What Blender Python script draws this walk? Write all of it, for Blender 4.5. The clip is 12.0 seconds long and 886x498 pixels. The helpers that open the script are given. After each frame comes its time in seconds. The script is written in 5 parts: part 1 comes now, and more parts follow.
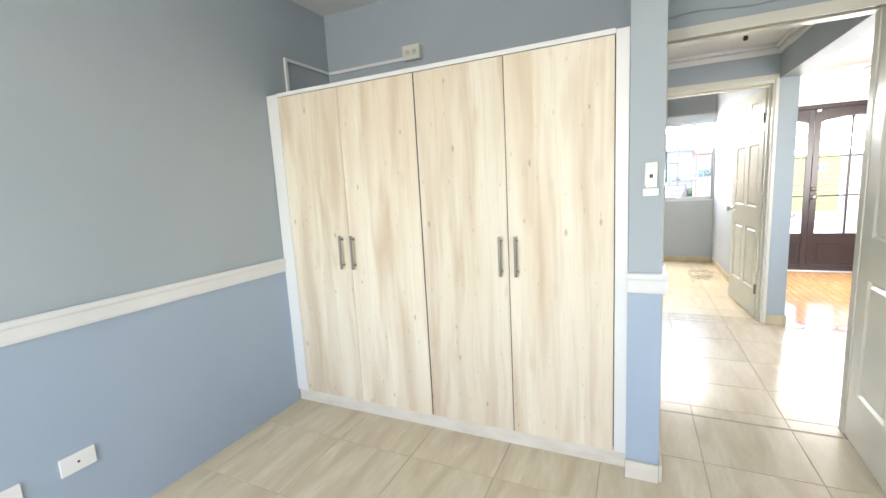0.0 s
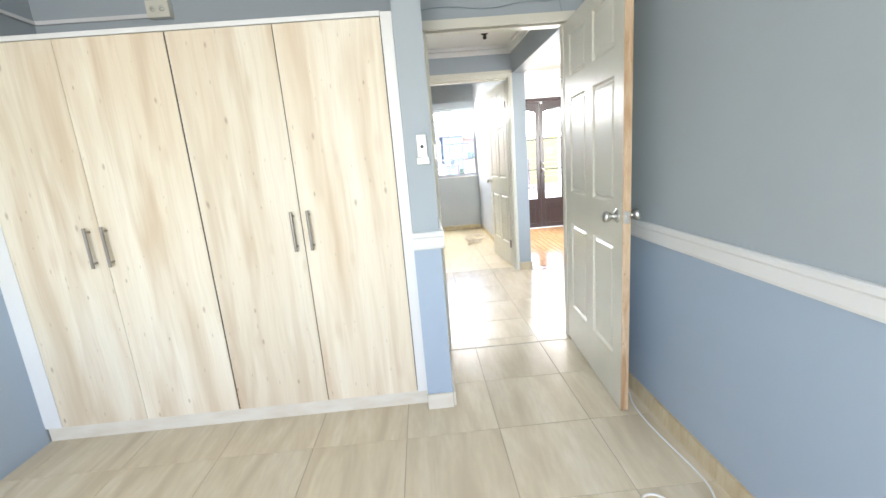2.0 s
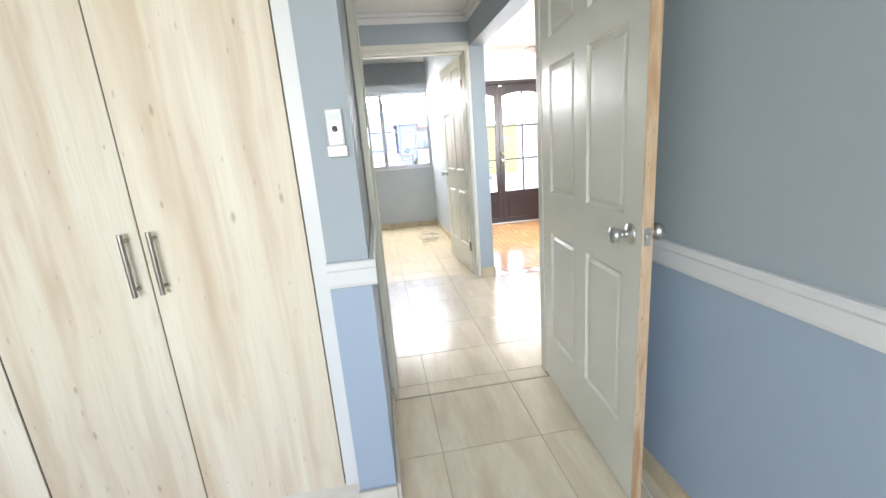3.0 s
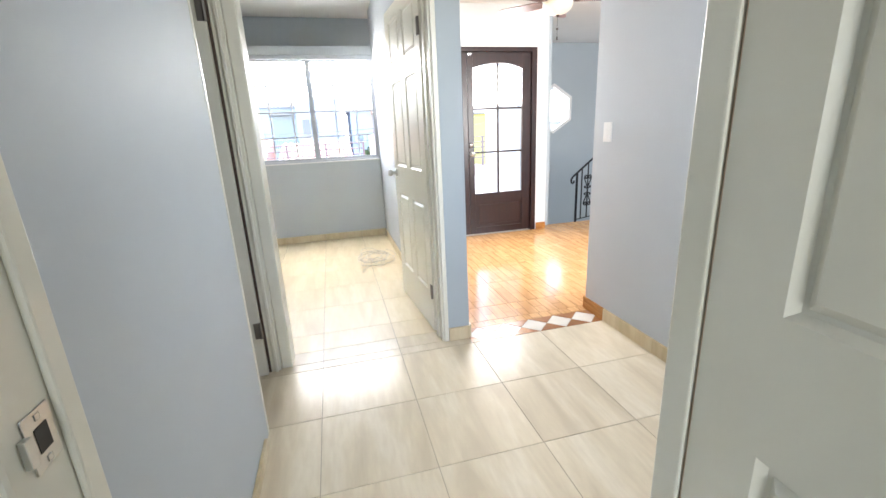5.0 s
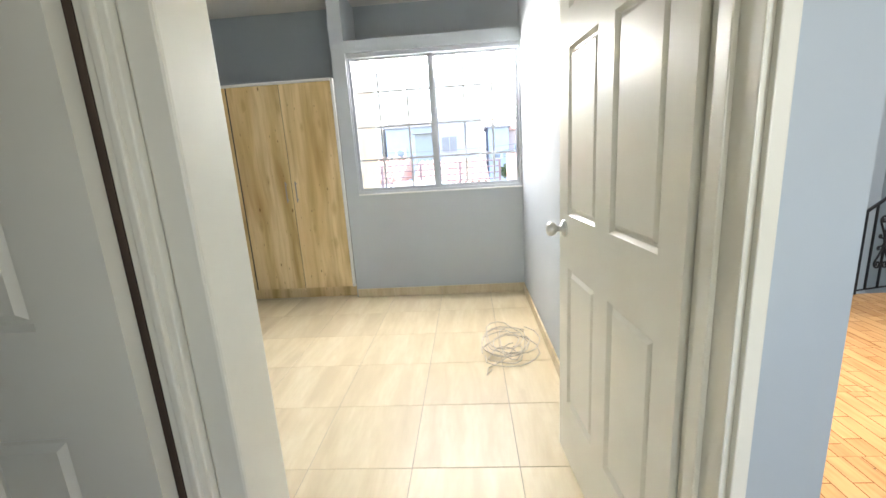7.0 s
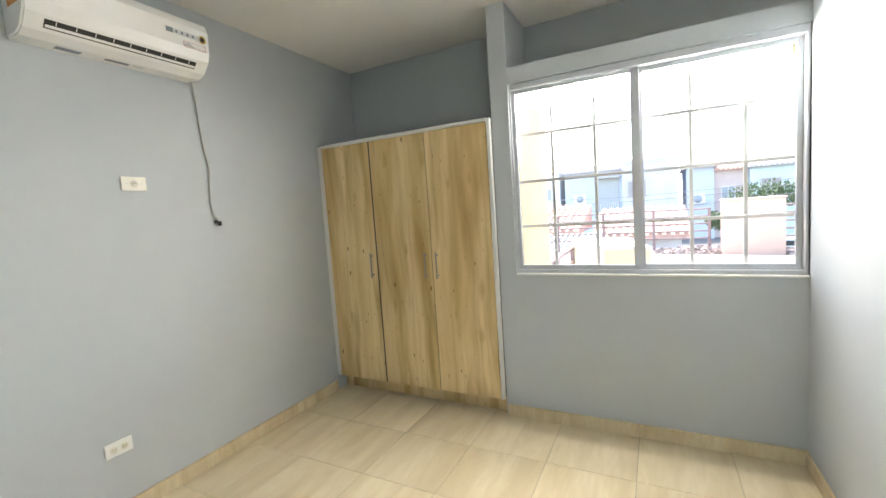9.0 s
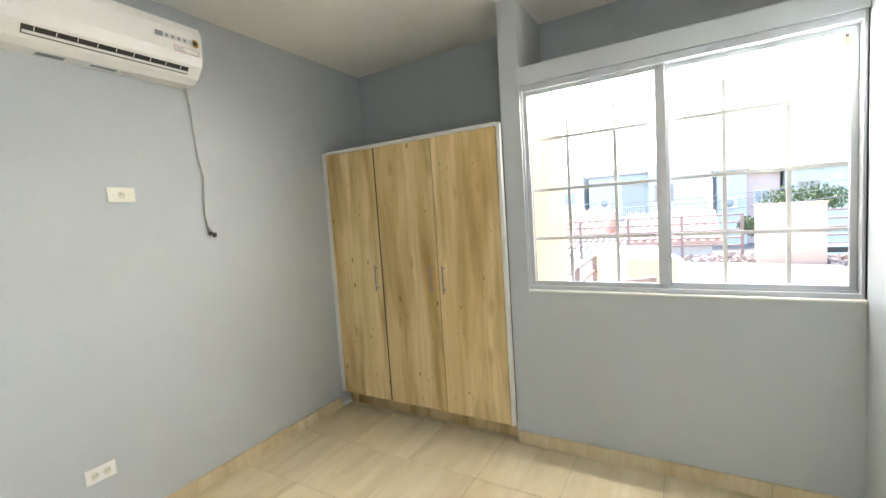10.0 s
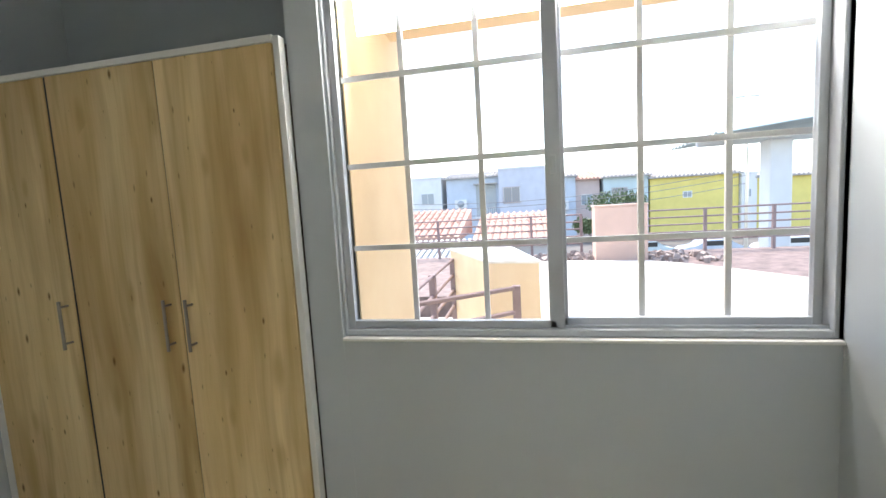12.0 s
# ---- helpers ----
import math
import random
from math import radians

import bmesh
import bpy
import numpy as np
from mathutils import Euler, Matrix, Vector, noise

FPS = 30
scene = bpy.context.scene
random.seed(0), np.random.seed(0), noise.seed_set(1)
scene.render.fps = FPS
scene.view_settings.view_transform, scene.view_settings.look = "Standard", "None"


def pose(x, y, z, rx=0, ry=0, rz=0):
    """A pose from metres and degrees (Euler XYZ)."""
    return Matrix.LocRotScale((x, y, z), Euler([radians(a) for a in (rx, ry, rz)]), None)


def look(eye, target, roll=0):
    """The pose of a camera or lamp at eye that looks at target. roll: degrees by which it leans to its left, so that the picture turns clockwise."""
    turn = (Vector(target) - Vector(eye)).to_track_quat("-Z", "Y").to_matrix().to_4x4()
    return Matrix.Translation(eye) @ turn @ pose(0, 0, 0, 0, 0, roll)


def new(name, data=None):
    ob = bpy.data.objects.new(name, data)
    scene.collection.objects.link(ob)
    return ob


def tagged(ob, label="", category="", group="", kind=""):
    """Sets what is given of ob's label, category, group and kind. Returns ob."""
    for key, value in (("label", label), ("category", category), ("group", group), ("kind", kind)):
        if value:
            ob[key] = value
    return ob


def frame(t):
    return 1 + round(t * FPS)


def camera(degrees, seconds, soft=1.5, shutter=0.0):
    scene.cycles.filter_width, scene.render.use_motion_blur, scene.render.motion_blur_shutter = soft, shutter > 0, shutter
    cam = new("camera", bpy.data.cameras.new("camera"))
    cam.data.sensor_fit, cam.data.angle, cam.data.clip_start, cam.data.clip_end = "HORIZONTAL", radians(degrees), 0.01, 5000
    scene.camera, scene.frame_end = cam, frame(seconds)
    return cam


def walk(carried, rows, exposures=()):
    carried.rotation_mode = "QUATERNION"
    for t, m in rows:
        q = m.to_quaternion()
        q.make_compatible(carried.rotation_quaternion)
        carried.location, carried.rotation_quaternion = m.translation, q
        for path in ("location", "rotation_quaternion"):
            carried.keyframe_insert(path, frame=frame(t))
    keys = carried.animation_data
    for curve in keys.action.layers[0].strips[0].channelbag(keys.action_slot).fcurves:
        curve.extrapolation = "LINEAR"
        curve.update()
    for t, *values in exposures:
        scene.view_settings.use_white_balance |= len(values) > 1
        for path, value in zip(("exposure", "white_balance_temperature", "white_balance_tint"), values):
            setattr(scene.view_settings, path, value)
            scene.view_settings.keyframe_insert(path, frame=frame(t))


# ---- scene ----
cam = camera(93.5, 12.0)
METRES, EYE, TILT, LEAN, TURN = 7.04, 1.32, 0.0, 0.0, 25.4
PATH = [
    (0, (-0.028, -0.034, 1.361), (-0.866, 1.759, 1.072), -3.1),
    (0.5, (-0.068, -0.193, 1.34), (-0.559, 1.721, 1.032), -3.6),
    (1, (-0.072, -0.323, 1.326), (-0.306, 1.634, 0.985), -4.4),
    (1.5, (-0.046, -0.321, 1.314), (-0.108, 1.643, 0.942), -4.6),
    (2, (0.01, -0.129, 1.299), (0.084, 1.825, 0.88), -4.7),
    (2.5, (0.108, 0.203, 1.306), (0.271, 2.144, 0.853), -4.8),
    (3, (0.135, 0.569, 1.295), (0.405, 2.491, 0.811), -4.5),
    (4.8, (0.411, 1.987, 1.254), (0.887, 3.853, 0.717), -2.7),
    (5, (0.454, 2.15, 1.263), (0.925, 4.016, 0.72), -2.6),
    (5.5, (0.524, 2.536, 1.261), (0.922, 4.419, 0.72), -2.8),
    (6, (0.548, 2.962, 1.262), (0.817, 4.874, 0.742), -2.9),
    (6.5, (0.586, 3.379, 1.284), (0.664, 5.314, 0.785), -3.3),
    (6.7, (0.58, 3.528, 1.274), (0.577, 5.47, 0.796), -3.4),
    (8.3, (0.452, 4.655, 1.361), (-0.227, 6.517, 1.091), -4.0),
    (8.5, (0.41, 4.714, 1.384), (-0.325, 6.558, 1.14), -3.9),
    (9, (0.393, 4.921, 1.399), (-0.521, 6.691, 1.22), -3.9),
    (9.5, (0.412, 5.052, 1.423), (-0.6, 6.77, 1.276), -3.8),
    (10, (0.396, 5.132, 1.437), (-0.61, 6.854, 1.282), -3.8),
    (10.5, (0.331, 5.293, 1.411), (-0.562, 7.073, 1.234), -3.9),
    (11, (0.264, 5.574, 1.393), (-0.431, 7.438, 1.196), -3.8),
    (11.5, (0.275, 5.897, 1.378), (-0.263, 7.812, 1.168), -3.6),
    (12, (0.217, 6.205, 1.392), (-0.184, 8.155, 1.196), -3.3),
]
walk(cam, [(t, look(eye, target, roll)) for t, eye, target, roll in PATH],
     [(0.0, 3.54, 7000, 14), (1.5, 3.68, 6900, 14), (3.0, 3.42, 6700, 14), (4.8, 3.36, 6750, 14), (5.5, 3.28, 6750, 14), (6.1, 3.17, 6850, 14), (6.7, 3.2, 6950, 14), (8.5, 2.95, 7300, 12), (10.0, 3.12, 7400, 12), (11.5, 2.7, 7350, 12), (12.0, 2.28, 7200, 12)])

# ---- world, sun, exposure ----
scene.view_settings.exposure = 3.4
world = bpy.data.worlds.new("world")
scene.world = world
world.use_nodes = True
wn = world.node_tree.nodes
sky = wn.new("ShaderNodeTexSky")
sky.sky_type, sky.sun_disc = "NISHITA", False
sky.sun_elevation, sky.sun_rotation = radians(57), radians(326)
wn["Background"].inputs["Strength"].default_value = 0.15
world.node_tree.links.new(sky.outputs["Color"], wn["Background"].inputs["Color"])
sun = new("sun", bpy.data.lights.new("sun", "SUN"))
sun.data.energy, sun.data.angle, sun.data.color = 1.25, radians(10), (1.0, 0.95, 0.88)
sun.matrix_world = look((0, 0, 0), (0.30, -0.45, -0.84))

lamp = new("south_window_light", bpy.data.lights.new("south_window_light", "AREA"))
lamp.data.shape, lamp.data.size, lamp.data.size_y, lamp.data.energy, lamp.data.color = "RECTANGLE", 2.1, 1.3, 7.6, (0.93, 0.97, 1.0)
lamp.matrix_world = look((-0.5, -2.45, 1.5), (-0.4, 0, 0.75))

for title, size, power, eye, target in (("bedroom_window_light", (1.36, 0.13), 6.5, (0.33, 7.66, 2.08), (0.33, 6.6, 1.88)),
                                        ("terrace_door_light", (1.5, 0.45), 6.5, (2.03, 7.08, 1.75), (2.2, 5.0, 0.9)),
                                        # fill lamp added to brighten the hall; no window is known there
                                        ("hall_fill_light", (0.6, 1.0), 1.2, (1.62, 2.71, 1.6), (1.3, 5.0, 1.2)),
                                        # added fill lamp aimed at the stairwell wall; its window is unseen and assumed
                                        ("living_fill_light", (1.6, 1.2), 17, (3.1, 2.71, 1.5), (5.3, 6.6, 2.7))):
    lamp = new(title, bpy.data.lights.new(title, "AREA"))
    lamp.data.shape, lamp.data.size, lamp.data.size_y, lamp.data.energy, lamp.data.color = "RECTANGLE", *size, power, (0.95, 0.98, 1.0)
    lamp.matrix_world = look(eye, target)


# ---- materials ----
def material(name, color, rough=0.5, metal=0.0, **more):
    m = bpy.data.materials.new(name)
    m.use_nodes = True
    b = m.node_tree.nodes["Principled BSDF"]
    b.inputs["Base Color"].default_value = (*color, 1)
    b.inputs["Roughness"].default_value = rough
    b.inputs["Metallic"].default_value = metal
    for k, v in more.items():
        b.inputs[k.replace("_", " ")].default_value = v
    return m


def noisy(m, color2, scale=3.0, stretch=(1, 1, 1), low=0.35, high=0.7, bump=0.05, fine=120.0, detail=4.0):
    """Two scales of variation: patches between the base colour and color2, and a fine relief."""
    t = m.node_tree
    n, l, b = t.nodes, t.links, t.nodes["Principled BSDF"]
    tc, mp = n.new("ShaderNodeTexCoord"), n.new("ShaderNodeMapping")
    mp.inputs["Scale"].default_value = stretch
    l.new(tc.outputs["Object"], mp.inputs["Vector"])
    tex, ramp, mix = n.new("ShaderNodeTexNoise"), n.new("ShaderNodeMapRange"), n.new("ShaderNodeMix")
    tex.inputs["Scale"].default_value, tex.inputs["Detail"].default_value = scale, detail
    ramp.inputs["From Min"].default_value, ramp.inputs["From Max"].default_value = low, high
    mix.data_type = "RGBA"
    mix.inputs["A"].default_value = b.inputs["Base Color"].default_value[:]
    mix.inputs["B"].default_value = (*color2, 1)
    l.new(mp.outputs["Vector"], tex.inputs["Vector"])
    l.new(tex.outputs["Fac"], ramp.inputs["Value"])
    l.new(ramp.outputs["Result"], mix.inputs["Factor"])
    l.new(mix.outputs["Result"], b.inputs["Base Color"])
    if bump:
        f, bp = n.new("ShaderNodeTexNoise"), n.new("ShaderNodeBump")
        f.inputs["Scale"].default_value, f.inputs["Detail"].default_value = fine, 3
        bp.inputs["Strength"].default_value, bp.inputs["Distance"].default_value = bump, 0.002
        l.new(mp.outputs["Vector"], f.inputs["Vector"])
        l.new(f.outputs["Fac"], bp.inputs["Height"])
        l.new(bp.outputs["Normal"], b.inputs["Normal"])
    return m


BLUE = noisy(material("blue_paint", (0.41, 0.46, 0.49), 0.6), (0.38, 0.43, 0.46), 1.2, bump=0.15, fine=60)
BLUE_LOW = noisy(material("lower_blue_paint", (0.39, 0.475, 0.575), 0.4), (0.36, 0.445, 0.545), 1.2, bump=0.15, fine=60)
GREY = noisy(material("pale_grey_paint", (0.51, 0.55, 0.58), 0.6), (0.485, 0.525, 0.555), 1.2, bump=0.15, fine=60)
WHITE = noisy(material("white_paint", (0.80, 0.80, 0.79), 0.35), (0.74, 0.74, 0.72), 2.5, bump=0.06, fine=90)
CREAM = noisy(material("cream_door_paint", (0.77, 0.75, 0.655), 0.28), (0.71, 0.69, 0.585), 2.5, bump=0.08, fine=60)
CEIL = noisy(material("ceiling_paint", (0.83, 0.82, 0.79), 0.7), (0.79, 0.78, 0.75), 1.5, bump=0.1, fine=50)
def nodes_of(m):
    t = m.node_tree
    return t.nodes, t.links, t.nodes["Principled BSDF"]


def random_vector(n, l, scale, shift=37.0):
    """Object coordinates, stretched, and shifted by each object's own random number."""
    tc, info, mul, add, mp = n.new("ShaderNodeTexCoord"), n.new("ShaderNodeObjectInfo"), n.new("ShaderNodeMath"), n.new("ShaderNodeVectorMath"), n.new("ShaderNodeMapping")
    mul.operation, mul.inputs[1].default_value = "MULTIPLY", shift
    l.new(info.outputs["Random"], mul.inputs[0])
    l.new(tc.outputs["Object"], add.inputs[0])
    l.new(mul.outputs[0], add.inputs[1])
    mp.inputs["Scale"].default_value = scale
    l.new(add.outputs[0], mp.inputs["Vector"])
    return mp.outputs["Vector"], info.outputs["Random"]


def ramp_of(n, stops):
    r = n.new("ShaderNodeValToRGB")
    e = r.color_ramp.elements
    e[0].position, e[0].color = stops[0][0], (*stops[0][1], 1)
    e[1].position, e[1].color = stops[-1][0], (*stops[-1][1], 1)
    for p, c in stops[1:-1]:
        e.new(p).color = (*c, 1)
    return r


def streaked(name, dark, mid, light, scale, rough, bump=0.04, knots=0.0, grain=(3, 3, 3), spec=0.16):
    """Streaks along one axis, with an own shift for every piece; knots: how dark the knots of wood are."""
    m = material(name, mid, rough, Specular_IOR_Level=spec)
    n, l, b = nodes_of(m)
    vec, rnd = random_vector(n, l, scale)
    tex = n.new("ShaderNodeTexNoise")
    tex.inputs["Scale"].default_value, tex.inputs["Detail"].default_value, tex.inputs["Distortion"].default_value = 1.0, 6, 0.6
    l.new(vec, tex.inputs["Vector"])
    r = ramp_of(n, ((0.34, dark), (0.5, mid), (0.62, light)))
    l.new(tex.outputs["Fac"], r.inputs["Fac"])
    color = r.outputs["Color"]
    fine, fm, mp2 = n.new("ShaderNodeTexNoise"), n.new("ShaderNodeMix"), n.new("ShaderNodeVectorMath")
    mp2.operation, mp2.inputs[1].default_value = "MULTIPLY", grain
    l.new(vec, mp2.inputs[0])
    l.new(mp2.outputs[0], fine.inputs["Vector"])
    fine.inputs["Scale"].default_value, fine.inputs["Detail"].default_value = 2.0, 4
    fr = n.new("ShaderNodeMapRange")
    fr.inputs["From Min"].default_value, fr.inputs["From Max"].default_value = 0.35, 0.7
    fr.inputs["To Max"].default_value = 0.42
    l.new(fine.outputs["Fac"], fr.inputs["Value"])
    fm.data_type = "RGBA"
    l.new(fr.outputs["Result"], fm.inputs["Factor"])
    l.new(color, fm.inputs["A"])
    fm.inputs["B"].default_value = (*dark, 1)
    color = fm.outputs["Result"]
    if knots:
        vo, kr, km, ks = n.new("ShaderNodeTexVoronoi"), n.new("ShaderNodeMapRange"), n.new("ShaderNodeMix"), n.new("ShaderNodeVectorMath")
        ks.operation, ks.inputs[1].default_value = "MULTIPLY", (1.6, 1.6, 6.0)
        l.new(vec, ks.inputs[0])
        wob, wm = n.new("ShaderNodeTexNoise"), n.new("ShaderNodeVectorMath")
        wm.operation, wm.inputs[1].default_value = "MULTIPLY_ADD", (0.55, 0.55, 0.55)
        wob.inputs["Scale"].default_value, wob.inputs["Detail"].default_value = 2.2, 3
        l.new(ks.outputs[0], wob.inputs["Vector"])
        l.new(wob.outputs["Color"], wm.inputs[0])
        l.new(ks.outputs[0], wm.inputs[2])
        l.new(wm.outputs[0], vo.inputs["Vector"])
        vo.inputs["Scale"].default_value = 1.0
        kr.inputs["From Min"].default_value, kr.inputs["From Max"].default_value = 0.0, 0.145
        kr.inputs["To Min"].default_value, kr.inputs["To Max"].default_value = knots, 0.0
        l.new(vo.outputs["Distance"], kr.inputs["Value"])
        km.data_type = "RGBA"
        l.new(kr.outputs["Result"], km.inputs["Factor"])
        l.new(color, km.inputs["A"])
        km.inputs["B"].default_value = (dark[0] * 0.45, dark[1] * 0.36, dark[2] * 0.28, 1)
        color = km.outputs["Result"]
    tint, tr = n.new("ShaderNodeHueSaturation"), n.new("ShaderNodeMapRange")
    tr.inputs["To Min"].default_value, tr.inputs["To Max"].default_value = 0.96, 1.03
    l.new(rnd, tr.inputs["Value"])
    l.new(tr.outputs["Result"], tint.inputs["Value"])
    l.new(color, tint.inputs["Color"])
    l.new(tint.outputs["Color"], b.inputs["Base Color"])
    bp = n.new("ShaderNodeBump")
    bp.inputs["Strength"].default_value, bp.inputs["Distance"].default_value = bump, 0.002
    l.new(fine.outputs["Fac"], bp.inputs["Height"])
    l.new(bp.outputs["Normal"], b.inputs["Normal"])
    return m


def laminate(name, dark, mid, light, rough, knot, tone=0.55):
    """Printed oak board, standing: broad soft bands, long grain, fine hairs, knots with a darker ring, small flecks."""
    m = material(name, mid, rough, Specular_IOR_Level=0.16)
    n, l, b = nodes_of(m)
    flat, rnd = random_vector(n, l, (1, 1, 1), 37.0)
    sx, cx = n.new("ShaderNodeSeparateXYZ"), n.new("ShaderNodeCombineXYZ")
    l.new(flat, sx.inputs[0])
    l.new(sx.outputs["X"], cx.inputs["X"])
    l.new(sx.outputs["Z"], cx.inputs["Y"])
    vec = cx.outputs[0]

    def scaled(v, k):
        q = n.new("ShaderNodeVectorMath")
        q.operation, q.inputs[1].default_value = "MULTIPLY", k
        l.new(v, q.inputs[0])
        return q.outputs[0]

    def noise(v, k, detail, distort, lo, hi, top):
        q, w = n.new("ShaderNodeTexNoise"), n.new("ShaderNodeMapRange")
        l.new(scaled(v, k), q.inputs["Vector"])
        q.inputs["Scale"].default_value, q.inputs["Detail"].default_value, q.inputs["Distortion"].default_value = 1.0, detail, distort
        w.inputs["From Min"].default_value, w.inputs["From Max"].default_value, w.inputs["To Max"].default_value = lo, hi, top
        l.new(q.outputs["Fac"], w.inputs["Value"])
        return w.outputs["Result"]

    def cells(v, k, lo, hi, top):
        """Spots round scattered points, each of its own size."""
        vo, sp, size, d, w = n.new("ShaderNodeTexVoronoi"), n.new("ShaderNodeSeparateColor"), n.new("ShaderNodeMapRange"), n.new("ShaderNodeMath"), n.new("ShaderNodeMapRange")
        vo.voronoi_dimensions = "2D"
        vo.inputs["Scale"].default_value = 1.0
        l.new(scaled(v, k), vo.inputs["Vector"])
        l.new(vo.outputs["Color"], sp.inputs["Color"])
        size.inputs["From Min"].default_value, size.inputs["To Min"].default_value, size.inputs["To Max"].default_value = 0.25, 0.02, 0.95
        l.new(sp.outputs["Red"], size.inputs["Value"])
        d.operation = "DIVIDE"
        l.new(vo.outputs["Distance"], d.inputs[0])
        l.new(size.outputs["Result"], d.inputs[1])
        w.inputs["From Min"].default_value, w.inputs["From Max"].default_value = lo, hi
        w.inputs["To Min"].default_value, w.inputs["To Max"].default_value = top, 0.0
        w.interpolation_type = "SMOOTHSTEP"
        l.new(d.outputs[0], w.inputs["Value"])
        return w.outputs["Result"]

    def blend(a, col, fac):
        q = n.new("ShaderNodeMix")
        q.data_type = "RGBA"
        l.new(fac, q.inputs["Factor"])
        l.new(a, q.inputs["A"])
        q.inputs["B"].default_value = (*col, 1)
        return q.outputs["Result"]

    # the grain sways a little along its length
    sway, add = noise(vec, (4, 2.2, 1), 2, 0.0, 0.0, 1.0, 0.03), n.new("ShaderNodeVectorMath")
    l.new(vec, add.inputs[0])
    l.new(sway, add.inputs[1])
    wavy = add.outputs[0]
    first = n.new("ShaderNodeRGB")
    first.outputs[0].default_value = (*light, 1)
    c = blend(first.outputs[0], mid, noise(wavy, (5, 0.6, 1), 3, 0.3, 0.38, 0.60, 1.0))
    c = blend(c, dark, noise(wavy, (8, 0.9, 1), 3, 0.4, 0.47, 0.74, tone))
    c = blend(c, dark, noise(wavy, (34, 1.0, 1), 5, 0.8, 0.50, 0.76, tone * 0.38))
    hair = noise(wavy, (150, 5, 1), 4, 0.2, 0.48, 0.75, 0.2)
    c = blend(c, dark, hair)
    deep = tuple(v * k for v, k in zip(dark, (0.42, 0.34, 0.28)))
    c = blend(c, dark, cells(wavy, (6.5, 2.1, 1), 0.04, 0.22, 0.45 * knot))
    c = blend(c, deep, cells(wavy, (6.5, 2.6, 1), 0.01, 0.075, 0.95 * knot))
    c = blend(c, deep, cells(wavy, (15, 4.5, 1), 0.01, 0.10, 0.6 * knot))
    tint, tr = n.new("ShaderNodeHueSaturation"), n.new("ShaderNodeMapRange")
    tr.inputs["To Min"].default_value, tr.inputs["To Max"].default_value = 0.95, 1.04
    l.new(rnd, tr.inputs["Value"])
    l.new(tr.outputs["Result"], tint.inputs["Value"])
    l.new(c, tint.inputs["Color"])
    l.new(tint.outputs["Color"], b.inputs["Base Color"])
    bp = n.new("ShaderNodeBump")
    bp.inputs["Strength"].default_value, bp.inputs["Distance"].default_value = 0.05, 0.002
    l.new(hair, bp.inputs["Height"])
    l.new(bp.outputs["Normal"], b.inputs["Normal"])
    return m


def plank_tile(name):
    """Glazed floor tile printed as narrow planks that run along y."""
    m = material(name, (0.5, 0.24, 0.08), 0.15, Specular_IOR_Level=0.42)
    n, l, b = nodes_of(m)
    vec, rnd = random_vector(n, l, (1, 1, 1), 11.25)
    sw, br = n.new("ShaderNodeMapping"), n.new("ShaderNodeTexBrick")
    sw.inputs["Rotation"].default_value = (0, 0, radians(90))
    l.new(vec, sw.inputs["Vector"])
    l.new(sw.outputs["Vector"], br.inputs["Vector"])
    br.inputs["Scale"].default_value = 1.0
    br.inputs["Brick Width"].default_value, br.inputs["Row Height"].default_value = 0.30, 0.075
    br.inputs["Mortar Size"].default_value, br.inputs["Bias"].default_value = 0.0022, -0.1
    br.inputs["Color1"].default_value, br.inputs["Color2"].default_value = (0.70, 0.405, 0.175, 1), (0.57, 0.305, 0.12, 1)
    br.inputs["Mortar"].default_value = (0.24, 0.095, 0.03, 1)
    g, gm, mp = n.new("ShaderNodeTexNoise"), n.new("ShaderNodeMix"), n.new("ShaderNodeMapping")
    mp.inputs["Scale"].default_value = (40, 5, 1)
    l.new(vec, mp.inputs["Vector"])
    l.new(mp.outputs["Vector"], g.inputs["Vector"])
    g.inputs["Scale"].default_value, g.inputs["Detail"].default_value = 1.0, 5
    gr = n.new("ShaderNodeMapRange")
    gr.inputs["From Min"].default_value, gr.inputs["From Max"].default_value, gr.inputs["To Max"].default_value = 0.4, 0.75, 0.42
    l.new(g.outputs["Fac"], gr.inputs["Value"])
    gm.data_type = "RGBA"
    l.new(gr.outputs["Result"], gm.inputs["Factor"])
    l.new(br.outputs["Color"], gm.inputs["A"])
    gm.inputs["B"].default_value = (0.30, 0.11, 0.03, 1)
    l.new(gm.outputs["Result"], b.inputs["Base Color"])
    return m


TILE = streaked("beige_travertine_tile", (0.60, 0.51, 0.37), (0.70, 0.61, 0.45), (0.75, 0.67, 0.52), (9, 1.6, 1), 0.22, 0.02, spec=0.12)
# same tile as TILE, its colour yellowed for the bedroom's warmer light
WARM_LIGHT_TILE = streaked("warm_light_travertine_tile", (0.67, 0.56, 0.375), (0.74, 0.63, 0.435), (0.78, 0.68, 0.49), (9, 1.6, 1), 0.28, 0.02, spec=0.12)
SKIRT = streaked("beige_skirting_tile", (0.58, 0.47, 0.29), (0.69, 0.57, 0.38), (0.74, 0.64, 0.45), (9, 9, 2), 0.3, 0.03)
WOODTILE = plank_tile("orange_plank_tile")
WOODSKIRT = streaked("orange_skirting_tile", (0.30, 0.12, 0.035), (0.48, 0.21, 0.06), (0.58, 0.28, 0.09), (3, 3, 20), 0.2)
GROUT = material("beige_grout", (0.38, 0.32, 0.24), 0.8)
GROUT_WOOD = material("pale_orange_grout", (0.45, 0.28, 0.15), 0.7)
CREAMTILE = noisy(material("cream_marble_tile", (0.78, 0.74, 0.66), 0.15), (0.70, 0.64, 0.54), 9, bump=0.0)
